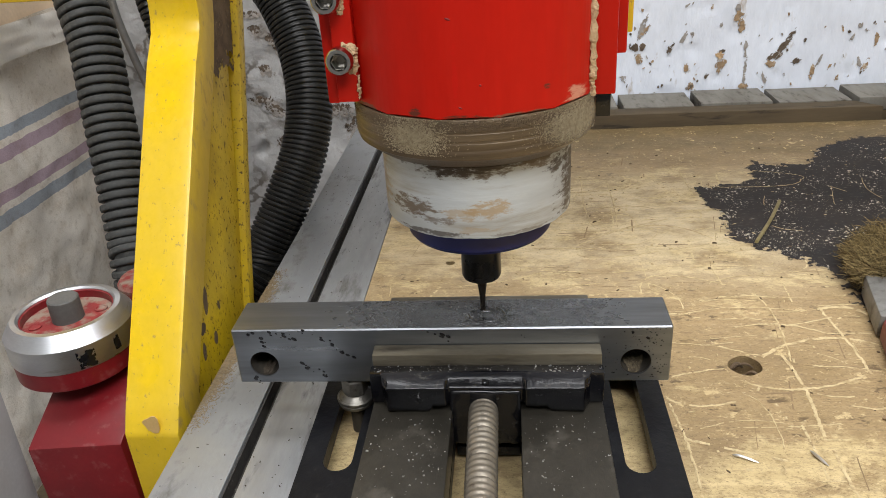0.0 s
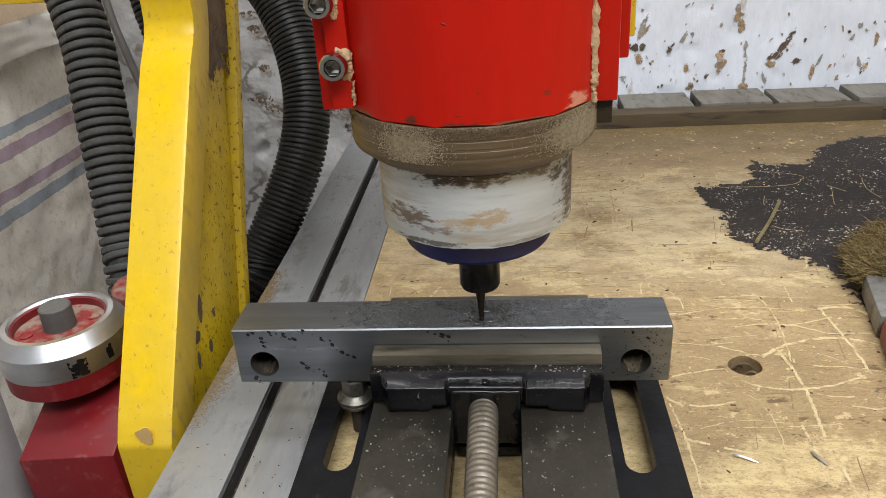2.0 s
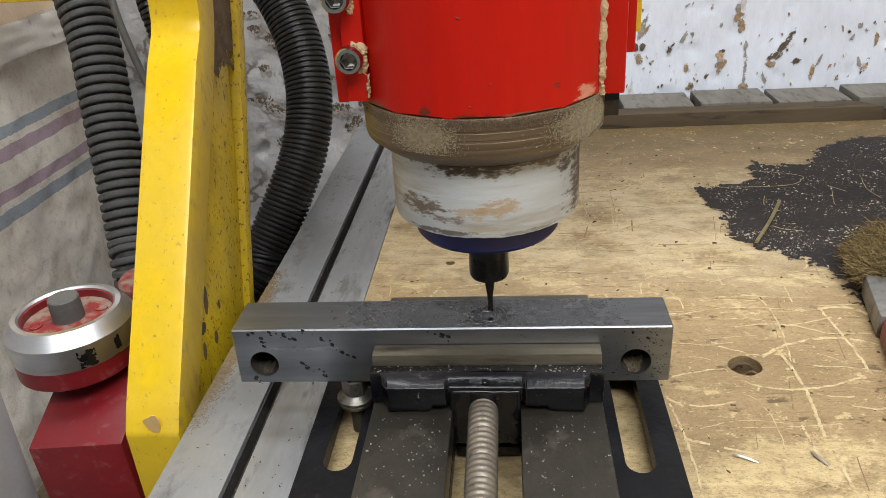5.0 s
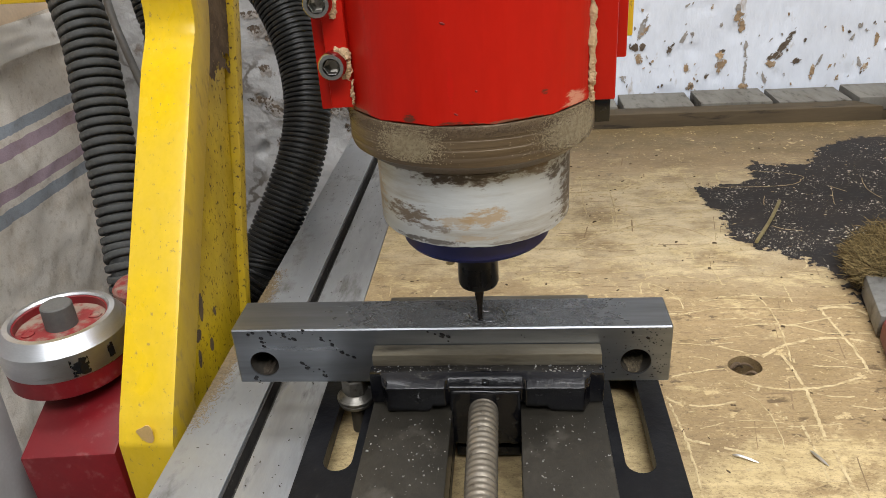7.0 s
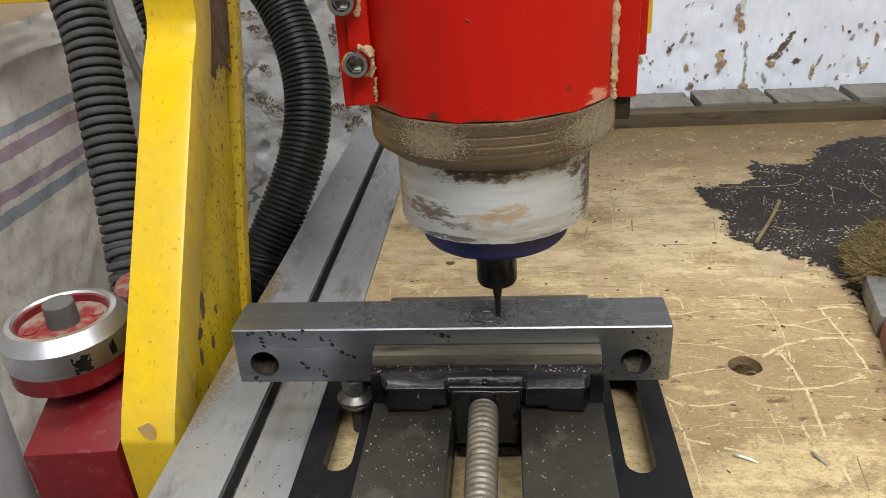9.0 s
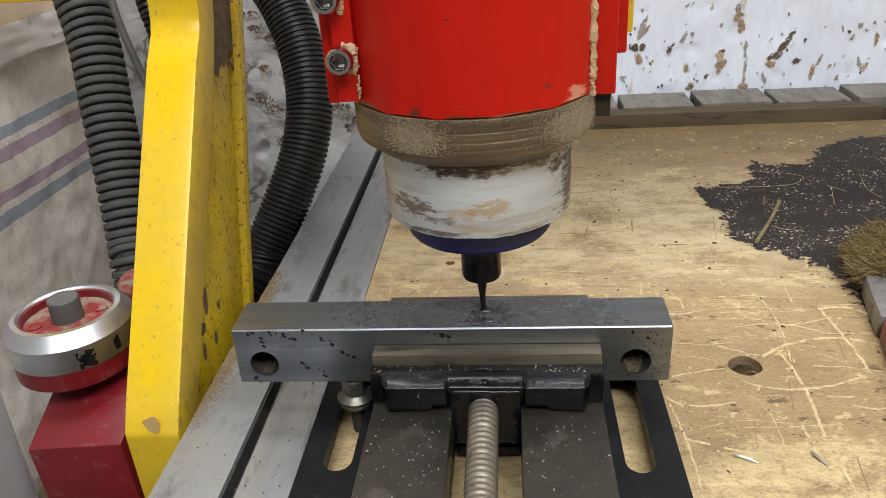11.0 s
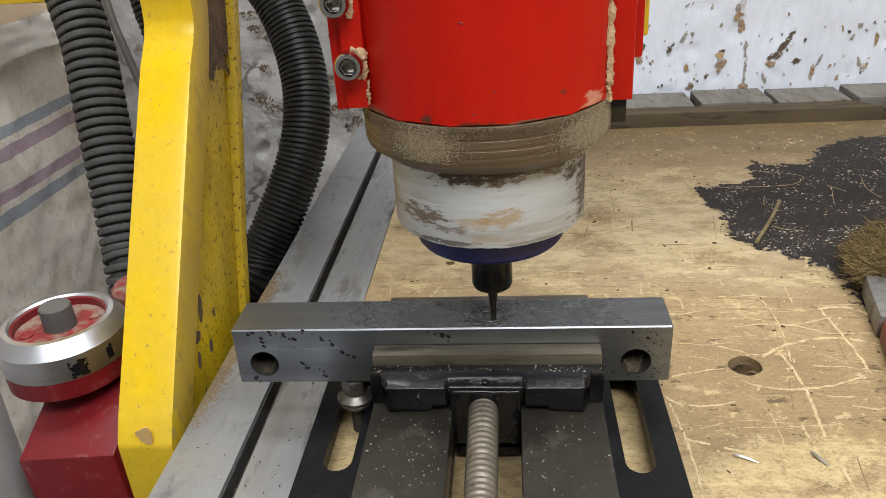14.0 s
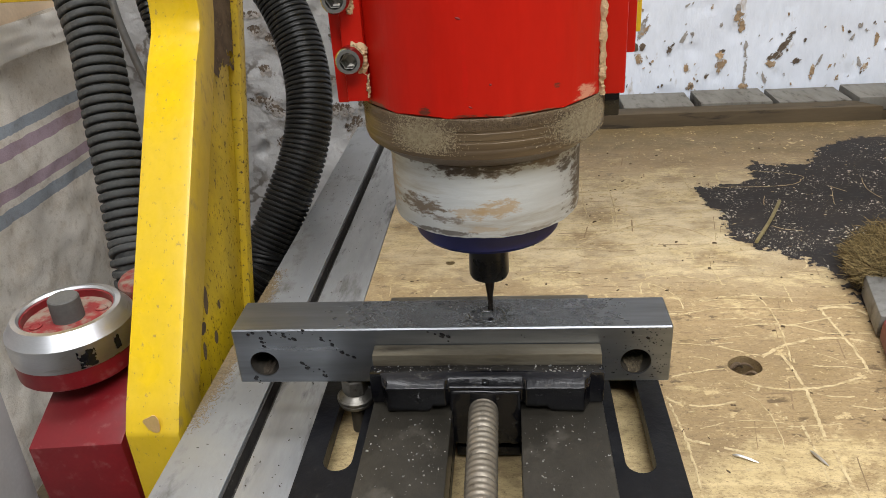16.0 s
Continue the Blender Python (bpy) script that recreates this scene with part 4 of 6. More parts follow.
def bar_outline_with_holes(bm):
    holes = [[(cx + 0.0067 * math.cos(2 * math.pi * i / 32), 0.0425 + 0.0067 * math.sin(2 * math.pi * i / 32)) for i in range(32)] for cx in (-0.1025, 0.0659)]
    sheet_with_holes(bm, XL, XR, ZB, ZT, -BD, 0.0, holes)
    for v in bm.verts:
        x, z, y = v.co.x, v.co.y, -v.co.z
        v.co = (x, y, z)
    bmesh.ops.recalc_face_normals(bm, faces=bm.faces[:])


bm = BM()
bar_outline_with_holes(bm)
es = [e for e in bm.edges if len(e.link_faces) == 2 and e.calc_face_angle(0) > 1.2 and e.calc_length() > 0.004]
bmesh.ops.bevel(bm, geom=es, offset=0.0006, segments=1, affect="EDGES")
bar = thing("steel_bar", bm, M_STEEL, "grey ground steel bar with drilled ends clamped in the vise", "steel bar", smooth=30)

for cx, dusty, material in ((-0.1025, 0.25, M_HEAP), (0.0659, 1.0, M_BORE_DUST)):
    # dark liner with a closed back stands in for the hole's shade
    bore = BM()
    rings = []
    for y in (0.0006, 0.0249):
        rings.append([bore.verts.new((cx + 0.00662 * math.cos(2 * math.pi * i / 32), y, 0.0425 + 0.00662 * math.sin(2 * math.pi * i / 32))) for i in range(32)])
    for i in range(32):
        j = (i + 1) % 32
        bore.faces.new((rings[0][i], rings[0][j], rings[1][j], rings[1][i]))
    bore.faces.new(rings[1])
    bmesh.ops.recalc_face_normals(bore, faces=bore.faces[:])
    bmesh.ops.reverse_faces(bore, faces=bore.faces[:])
    bore = part("drilled_bore", bore, M_HOLE, bar, "drilled cross hole with a shade-dark liner")
    heap = BM()
    rows = []
    for j in range(41):
        y = 0.0012 + 0.0236 * j / 40
        row = []
        for i in range(25):
            u = 2 * i / 24 - 1
            top = -0.0064 + 0.0022 * dusty * min(j / 16, 1.0) + 0.0005 * noise.noise(Vector((u * 3, y * 300, dusty * 9)))
            half = math.sqrt(max(0.00655 ** 2 - top ** 2, 0.0))
            sag = top + (0.0005 * u * u if j > 3 else 0.0) + 0.0005 * noise.noise(Vector((u * 9, y * 900, 2)))
            row.append(heap.verts.new((cx + u * half, y, 0.0425 + sag)))
        rows.append(row)
    for a, b in zip(rows, rows[1:]):
        for i in range(24):
            heap.faces.new((a[i], a[i + 1], b[i + 1], b[i]))
    bmesh.ops.recalc_face_normals(heap, faces=heap.faces[:])
    part("bore_dust", heap, material, bore, "crumbly dust lying in the hole", 60, "stuff")

# oil film, burr and droplets round the cut
bm = BM()
cells, step = {}, 0.0006


def film_vert(i, j):
    if (i, j) not in cells:
        cells[(i, j)] = bm.verts.new((-0.075 + i * step, 0.0008 + j * step, ZT + 0.00006))
    return cells[(i, j)]


for i in range(230):
    for j in range(39):
        x, y = -0.075 + i * step, 0.0008 + j * step
        if 1.3 * noise.fractal(Vector((x * 170, y * 260, 2)), 0.6, 2.0, 5) + 1.25 - ((x + 0.002) / 0.052) ** 2 > 0.20:
            bm.faces.new((film_vert(i, j), film_vert(i + 1, j), film_vert(i + 1, j + 1), film_vert(i, j + 1)))
thing("oil_film", bm, M_WET, "dark wet film of cutting oil on the steel bar", "oil", kind="stuff")
bm = BM()
rnd = random.Random(3)
CUT = Vector((0.0005, 0.0115, ZT))
for rx, ry, a0, a1, thick in ((0.0078, 0.0066, 2.5, 5.6, 0.0007), (0.0080, 0.0068, -0.5, 1.3, 0.0006), (0.0082, 0.0070, 1.5, 2.4, 0.0005), (0.0026, 0.0022, 0.4, 3.9, 0.0006), (0.0098, 0.0086, 3.4, 4.3, 0.0004), (0.0096, 0.0080, 5.6, 6.5, 0.0004)):
    pts = []
    for s in range(33):
        a = a0 + (a1 - a0) * s / 32
        w = 1 + 0.10 * noise.noise(Vector((a * 2.2, rx * 900, 5)))
        pts.append(CUT + Vector((rx * w * math.cos(a), ry * w * math.sin(a), 0.00005)))
    tube(bm, pts, [thick * (1 - abs(2 * s / 32 - 1) ** 4) * (0.7 + 0.6 * abs(noise.noise(p * 900))) + 0.00004 for s, p in enumerate(pts)], 8)
for k in range(34):
    a = rnd.uniform(0, 6.28)
    r = rnd.gauss(0.0084, 0.0014)
    p = CUT + Vector((r * math.cos(a), r * math.sin(a) * 0.85, 0.0001))
    m = Matrix.Translation(p) @ Matrix.Rotation(a + rnd.uniform(-0.5, 0.5), 4, "Z") @ Matrix.Diagonal((rnd.uniform(0.0006, 0.0022), rnd.uniform(0.0002, 0.0005), rnd.uniform(0.0002, 0.0005), 1))
    bmesh.ops.create_icosphere(bm, subdivisions=2, radius=1.0, matrix=m)
# flat dark ribbon on the bar's top; the groove's depth is only painted
slot = BM()
rings = []
for s in range(73):
    a = 0.2 + 5.2 * s / 72
    q = Vector((math.cos(a) * 2, math.sin(a) * 2, 3))
    w, half = 1 + 0.22 * noise.noise(q), 0.0010 * (1.1 + 1.3 * noise.noise(q * 2.5))
    rings.append([slot.verts.new(CUT + Vector((r * 1.12 * math.cos(a), r * 0.95 * math.sin(a), 0.00012))) for r in (0.0048 * w - max(half, 0.0002), 0.0048 * w + max(half, 0.0002))])
for a, b in zip(rings, rings[1:]):
    slot.faces.new((a[0], a[1], b[1], b[0]))
thing("milled_groove", slot, M_CAST, "dark oily ring groove being milled in the bar", "groove", kind="stuff")
thing("oil_burr", bm, M_OIL, "wet dark ridge of oil and chips round the cut", "oil", kind="stuff", smooth=80)
bm = BM()
for k in range(1700):
    x, y = CUT.x + rnd.gauss(0.002, 0.021), rnd.uniform(0.0012, 0.0242)
    if XL + 0.01 < x < XR - 0.01 and (Vector((x, y)) - CUT.xy).length > 0.0045:
        s = rnd.uniform(0.00015, 0.0005)
        m = Matrix.Translation((x, y, ZT)) @ Matrix.Diagonal((s * rnd.uniform(0.8, 1.9), s, s * 0.35, 1))
        bmesh.ops.create_icosphere(bm, subdivisions=1, radius=1.0, matrix=m)
thing("oil_droplets", bm, M_OIL, "small beads of cutting oil on the steel bar", "oil", kind="stuff", smooth=80)

bm = BM()
for x0, z0, x1, z1, n in ((-0.098, 0.0600, -0.086, 0.0560, 9), (-0.106, 0.0600, -0.099, 0.0525, 7), (-0.083, 0.0600, -0.068, 0.0530, 10), (-0.089, 0.0450, -0.072, 0.0350, 9),
                          (-0.068, 0.0520, -0.060, 0.0445, 6), (-0.027, 0.0605, -0.016, 0.0550, 8), (0.064, 0.058, 0.078, 0.050, 4), (-0.111, 0.036, -0.106, 0.034, 3), (0.012, 0.059, 0.017, 0.056, 2)):
    for k in range(n):
        t = rnd.random()
        s = rnd.uniform(0.0002, 0.0008)
        m = Matrix.Translation((x0 + (x1 - x0) * t + rnd.gauss(0, 0.001), -0.00002, z0 + (z1 - z0) * t + rnd.gauss(0, 0.0008))) @ Matrix.Rotation(0.6, 4, "Y") @ Matrix.Diagonal((s * rnd.uniform(1, 1.9), 0.00009, s, 1))
        bmesh.ops.create_icosphere(bm, subdivisions=2, radius=1.0, matrix=m)
for k in range(130):
    x, z = rnd.triangular(0.050, 0.080, 0.074), rnd.uniform(0.034, 0.060)
    if math.hypot(x - 0.0659, z - 0.0425) > 0.0075:
        s = rnd.uniform(0.0001, 0.00034)
        bmesh.ops.create_icosphere(bm, subdivisions=1, radius=1.0, matrix=Matrix.Translation((x, -0.00001, z)) @ Matrix.Diagonal((s * rnd.uniform(1, 1.8), 0.00005, s, 1)))
thing("oil_specks", bm, M_CAST, "dark oily specks on the bar's ground face", "oil", kind="stuff", smooth=80)


def vise_spot(r):
    while True:
        x, y = r.uniform(-0.05, 0.05), -0.024 - abs(r.gauss(0, 0.04))
        # bright specks added on the jaw's top stand in for small glints
        if r.random() < 0.25:
            return r.uniform(-0.0495, 0.0495), r.uniform(-0.0146, -0.0092), 0.0478
        if abs(x) > 0.0155:
            return x, y, 0.0318


scatter("metal_swarf", 420, vise_spot, lambda r: 0.0002 + 0.0008 * r.random() ** 4, M_ZINC, "tiny bright swarf specks on the vise bed", "swarf", 21, 0.5)

# ---- gantry: leaning side arm, motor box, cap ----
GB = Vector((-0.175, 0.06, -0.10))
gantry = empty("gantry", GB, "yellow painted gantry arm with a dark red motor box", "machine gantry")
# front flange: a plate that leans back, with a kink near its top
bm = BM()
F = [(0.0095, -0.155), (0.0095, -0.0080), (0.0165, 0.0040), (0.1262, 0.1552), (0.1335, 0.1630), (0.1390, 0.1690), (0.1425, 0.1760), (0.1438, 0.1850), (0.1445, 0.559), (0.172, 0.559),
     (0.1700, 0.1870), (0.1670, 0.1760), (0.1610, 0.1630), (0.1520, 0.1480), (0.0420, -0.0040), (0.0420, -0.155)]
extrude_poly(bm, F, "x", -0.1880, -0.1587, 0.0022)
flange = part("front_flange", bm, M_YELLOW, gantry, "glossy yellow front flange", 40)
# faces turned to +x take the darker, grime-spotted yellow
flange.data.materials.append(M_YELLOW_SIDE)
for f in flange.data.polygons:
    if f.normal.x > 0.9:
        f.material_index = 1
bm = BM()
extrude_poly(bm, [(0.044, -0.155), (0.044, -0.006), (0.153, 0.149), (0.168, 0.176), (0.172, 0.559), (0.214, 0.559), (0.20, 0.17), (0.140, -0.01), (0.140, -0.155)], "x", -0.1850, -0.1650, 0.001)
part("web_plate", bm, M_YELLOW_DIRTY, gantry, "grimy speckled yellow web plate", 40)
bm = BM()
extrude_poly(bm, [(0.1370, -0.155), (0.1370, -0.0083), (0.1545, 0.0379), (0.1780, 0.0891), (0.2010, 0.1405), (0.2135, 0.1744), (0.2160, 0.200), (0.2165, 0.559), (0.230, 0.559),
                  (0.2260, 0.1744), (0.2120, 0.1405), (0.1890, 0.0891), (0.1650, 0.0379), (0.1468, -0.0083), (0.1468, -0.155)], "x", -0.1850, -0.1605, 0.0014)
part("rear_flange", bm, M_YELLOW_DIRTY, gantry, "grimy yellow rear flange", 40)


def dust_on_web(seed):
    """Brown dust that clings to the upper web, with a ragged lower edge."""
    bm = BM()
    cell, grid = 0.0009, {}

    def vert(i, j):
        if (i, j) not in grid:
            y, z = 0.140 + i * cell, 0.118 + j * cell
            grid[(i, j)] = bm.verts.new((-0.1648 + 0.0007 * abs(noise.noise(Vector((y * 500, z * 500, seed)))), y, z))
        return grid[(i, j)]

    for i in range(85):
        for j in range(110):
            y, z = 0.140 + i * cell, 0.118 + j * cell
            if 0.152 + (z - 0.15) * 0.35 < y < 0.199 + (z - 0.14) * 0.36 and noise.fractal(Vector((y * 120, z * 120, seed)), 0.8, 2.0, 4) + (z - 0.139) * 55 > 0.0:
                bm.faces.new((vert(i, j), vert(i + 1, j), vert(i + 1, j + 1), vert(i, j + 1)))
    bmesh.ops.recalc_face_normals(bm, faces=bm.faces[:])
    return bm


part("dust_cake", dust_on_web(2.0), M_DUST, gantry, "brown caked sawdust", 60)


def web_opening(y, z, w, h, lean):
    """A flat dark oval on the web that paints in a slot's shaded opening."""
    bm = BM()
    pts = [(y + w * math.cos(a) * math.cos(lean) - h * math.sin(a) * math.sin(lean) + 0.0005 * noise.noise(Vector((a * 2, y * 90, 1))),
            z + w * math.cos(a) * math.sin(lean) + h * math.sin(a) * math.cos(lean) + 0.0005 * noise.noise(Vector((a * 2, z * 90, 7)))) for a in (2 * math.pi * i / 22 for i in range(22))]
    extrude_poly(bm, pts, "x", -0.1652, -0.16485)
    part("web_slot", bm, M_DUST, gantry, "flat dark oval painted as a shaded slot in the web")


for y, z, w, h, lean in ((0.0850, 0.0270, 0.0028, 0.0085, -0.3), (0.0740, 0.0150, 0.0042, 0.0036, 0.0), (0.1010, 0.0150, 0.0016, 0.0032, 0.1), (0.0880, 0.0, 0.0026, 0.0042, -0.2), (0.0700, 0.0020, 0.0020, 0.0055, -0.2)):
    web_opening(y, z, w, h, lean)
bm = BM(); box(bm, -0.188, 0.80, 0.14, 0.26, 0.56, 0.68, 0.003); part("cross_beam", bm, M_YELLOW, gantry)
bm = BM(); box(bm, 0.765, 0.793, 0.06, 0.28, -0.16, 0.559, 0.003); part("far_arm", bm, M_YELLOW, gantry)
# motor box and round cap
bm = BM()
extrude_poly(bm, [(-0.2530, -0.0274), (-0.1985, -0.0232), (-0.1950, -0.120), (-0.2500, -0.120)], "y", 0.020, 0.11, 0.0015)
for v in bm.verts:
    if v.co.z > -0.05:
        v.co.z += (v.co.y - 0.02) * 0.42
part("motor_box", bm, M_RED_DARK, gantry, "dusty dark red sheet-metal box")
KX, KY = -0.2390, 0.0680
cap = BM()
lathe(cap, [(0.0, -0.0010), (0.0318, -0.0010), (0.0338, 0.0005), (0.0340, 0.0112), (0.0, 0.0112)], KX, KY, 72)
cap = part("motor_cap", cap, M_RED_DARK, gantry, "round dark red cap base")
bm = BM(); lathe(bm, [(0.020, 0.0114), (0.0343, 0.0114), (0.0345, 0.0120), (0.0345, 0.0256), (0.0290, 0.0332), (0.0262, 0.0334), (0.0250, 0.0322), (0.0250, 0.016), (0.020, 0.016)], KX, KY, 96)
part("aluminium_ring", bm, M_KNOB, cap, "bright turned aluminium ring", 25)
bm = BM(); lathe(bm, [(0.0, 0.017), (0.0240, 0.017), (0.0240, 0.0270), (0.0, 0.0273)], KX, KY, 64); part("red_disc", bm, M_RED_DUSTY, cap, "dusty faded red disc")
bm = BM(); lathe(bm, [(0.0241, 0.0170), (0.0249, 0.0170), (0.0249, 0.0318), (0.0241, 0.0314), (0.0241, 0.0170)], KX, KY, 64); part("red_liner", bm, M_RED_DARK, cap, "dark red inner rim", 25)
bm = BM(); lathe(bm, [(0.0, -0.030), (0.0190, -0.030), (0.0190, 0.0165), (0.0170, 0.0190), (0.0070, 0.0195), (0.0, 0.0195)], -0.2230, 0.1330, 40); part("rear_cap", bm, M_RED_DUSTY, gantry, "dusty faded red round cap")
bm = BM(); lathe(bm, [(0.0, 0.0272), (0.0086, 0.0272), (0.0084, 0.0400), (0.0077, 0.0408), (0.0, 0.0410)], KX, KY, 40); part("grey_plug", bm, M_GREYCAP, cap, "grey rubber plug")
for a in (0.6, 2.2, 3.75, 5.3):
    bm = BM(); lathe(bm, [(0.0, 0.0272), (0.0036, 0.0272), (0.0036, 0.0279), (0.0026, 0.0281), (0.0022, 0.0275), (0.0, 0.0275)], KX + 0.0175 * math.cos(a), KY + 0.0175 * math.sin(a), 24)
    part("cap_screw", bm, M_RED_DUSTY, cap)
# worn paint on the arm and a torn black sticker on the ring


def shell_patch(cx, cy, r, a0, a1, z0, z1, thr, seed, rise=0.00012, cell=0.00028, stretch=(1, 1), fade=1.0, lump=0.0):
    """Ragged patch that clings to an upright round wall; cells stay where a noise field is high."""
    bm = BM()
    size = r(a0) if callable(r) else r
    na, nz = max(4, int(abs(a1 - a0) * size / cell)), max(4, int((z1 - z0) / cell))
    keep, grid = set(), {}

    def vert(i, j):
        if (i, j) not in grid:
            a, z = a0 + (a1 - a0) * i / na, z0 + (z1 - z0) * j / nz
            rr = (r(a) if callable(r) else r) + rise + lump * abs(noise.noise(Vector((a * size * 900, z * 900, seed))))
            grid[(i, j)] = bm.verts.new((cx + rr * math.cos(a), cy + rr * math.sin(a), z))
        return grid[(i, j)]

    for i in range(na):
        for j in range(nz):
            u, v = 2 * (i + 0.5) / na - 1, 2 * (j + 0.5) / nz - 1
            q = Vector((u * na * cell * 130 * stretch[0], v * nz * cell * 130 * stretch[1], seed))
            if noise.fractal(q, 0.8, 2.0, 4) + fade * (0.55 - max(abs(u) ** 2, abs(v) ** 2)) > thr:
                bm.faces.new((vert(i, j), vert(i + 1, j), vert(i + 1, j + 1), vert(i, j + 1)))
    bmesh.ops.recalc_face_normals(bm, faces=bm.faces[:])
    return bm


part("black_sticker", shell_patch(KX, KY, 0.0345, -1.02, -0.74, 0.0122, 0.0228, -0.22, 3.0), M_CAST, cap, "torn black sticker")
part("black_sticker", shell_patch(KX, KY, 0.0345, -0.42, -0.30, 0.0140, 0.0230, -0.15, 5.0), M_CAST, cap, "torn black sticker")
bm = BM(); extrude_poly(bm, blob_outline(-0.1712, -0.0010, 0.0046, 22, 4.0, 0.5), "y", 0.00932, 0.0098); part("bare_patch", bm, M_PRIMER, gantry, "chipped bare patch of pinkish primer")
bm = BM(); box(bm, -0.42, -0.294, 0.262, 0.276, 0.1745, 0.30, 0.002); part("side_bracket", bm, M_YELLOW, gantry, "yellow side bracket")

# ---- hoses that travel with the gantry ----


def hose(name, path, radius, pitch, label, sides=24, groove=0.16, material=None, fill=0.74, node=4):
    """A smooth core that carries one rounded rib after another along the path, one of them at the given node."""
    fine = spline(path, 1200)
    core = BM()
    tube(core, fine[::8] + [fine[-1]], radius * (1 - groove), 16)
    ob = thing(name, core, material or M_HOSE, label, "hose", smooth=70)
    w, g = pitch * fill / 2, radius * groove
    rib = BM()
    lathe(rib, [(radius - g * 1.02, -w), (radius - g * 0.40, -w * 0.98), (radius - g * 0.10, -w * 0.80), (radius, -w * 0.45), (radius, w * 0.45), (radius - g * 0.10, w * 0.80), (radius - g * 0.40, w * 0.98), (radius - g * 1.02, w)], 0, 0, sides)
    mesh = done("rib", rib, material or M_HOSE, 80)
    upto = fine[:int(1199 * node / (len(path) - 1)) + 1]
    gone, due = 0.0, sum((b - a).length for a, b in zip(upto, upto[1:])) % pitch
    for a, b in zip(fine, fine[1:]):
        gone += (b - a).length
        if gone >= due:
            due += pitch
            piece = new("rib", mesh)
            piece.parent = ob
            piece.matrix_local = Matrix.Translation(b) @ (b - a).to_track_quat("Z", "Y").to_matrix().to_4x4()
            tagged(piece)
    return ob


hoses = [
    hose("corrugated_hose", [(-0.315, 0.285, 0.290), (-0.2920, 0.2550, 0.215), (-0.2795, 0.2394, 0.1770), (-0.2700, 0.2262, 0.1488), (-0.2618, 0.2060, 0.1067),
                             (-0.2546, 0.1893, 0.0715), (-0.2466, 0.1691, 0.0294), (-0.2415, 0.1556, 0.0014), (-0.235, 0.140, -0.09), (-0.235, 0.138, -0.168)], 0.0172, 0.00650,
         "thick black corrugated cable hose beside the gantry arm", 28, 0.20, M_HOSE_DUSTY, 0.78),
    hose("corrugated_hose", [(-0.230, 0.375, 0.250), (-0.1900, 0.3600, 0.180), (-0.1730, 0.3518, 0.1550), (-0.1576, 0.3364, 0.1211), (-0.1505, 0.3182, 0.0835), (-0.1547, 0.2993, 0.0464),
                             (-0.1690, 0.2797, 0.0100), (-0.1872, 0.2597, -0.0261), (-0.2029, 0.2462, -0.0499), (-0.29, 0.23, -0.10), (-0.33, 0.23, -0.151)], 0.0190, 0.0041,
         "black corrugated hose curving down behind the rail", 28, 0.08, None, 0.72),
    hose("corrugated_hose", [(-0.305, 0.38, 0.26), (-0.2745, 0.3270, 0.1720), (-0.2630, 0.3116, 0.1401), (-0.2560, 0.3017, 0.1199), (-0.248, 0.29, 0.07), (-0.262, 0.28, -0.168)], 0.0085, 0.0049,
         "thin black corrugated hose behind the gantry arm", 16, 0.22)]
bm = BM(); tube(bm, spline([(-0.317, 0.352, 0.20), (-0.3072, 0.3375, 0.1550), (-0.2966, 0.3258, 0.1296), (-0.2846, 0.3141, 0.1042), (-0.2740, 0.3045, 0.0829), (-0.258, 0.29, 0.0), (-0.27, 0.28, -0.168)], 60), 0.0032, 12)
hoses.append(thing("grey_cable", bm, M_CABLE, "thin grey cable hanging behind the hose", "cable"))

# ---- milling head ----
SX, SY = -0.0013, 0.0157
HB = Vector((SX, SY, 0.0609))
head = empty("milling_head", HB, "red clamped router spindle with a stained white nose", "spindle")
bm = BM()
lathe(bm, [(0.0, 0.36), (0.0482, 0.36), (0.0482, 0.1656), (0.0474, 0.1650), (0.0, 0.1650)], SX, SY, 14, radians(-90 + 360 / 28))
es = [e for e in bm.edges if abs(e.verts[0].co.z - e.verts[1].co.z) > 0.1]
bmesh.ops.bevel(bm, geom=es, offset=0.0062, segments=5, affect="EDGES", profile=0.5)
part("clamp_sleeve", bm, M_SLEEVE, head, "glossy red painted clamp sleeve", None)
bm = BM(); box(bm, 0.0400, 0.0521, 0.0000, 0.0290, 0.1632, 0.36, 0.0008); part("clamp_ear", bm, M_RED, head)
bm = BM(); box(bm, -0.0500, -0.0420, -0.0120, 0.0290, 0.1672, 0.36, 0.0008); part("clamp_ear", bm, M_RED, head)
bm = BM(); box(bm, -0.0545, -0.0502, -0.0085, 0.0290, 0.1660, 0.36, 0.0008); part("clamp_ear", bm, M_RED, head)
for x0, x1 in ((0.0450, 0.0600), (-0.0600, -0.0450)):
    bm = BM(); box(bm, x0, x1, 0.0300, 0.0470, 0.1715, 0.36, 0.0010); part("back_clamp", bm, M_RED, head)
bm = BM(); box(bm, -0.0655, 0.0648, 0.0480, 0.0600, 0.176, 0.40, 0.0010); part("carriage_plate", bm, M_YELLOW, head, "yellow carriage plate")
bm = BM(); box(bm, 0.0440, 0.0525, 0.0157, 0.0290, 0.1500, 0.1630, 0.0005); part("dark_block", bm, M_CAST, head)
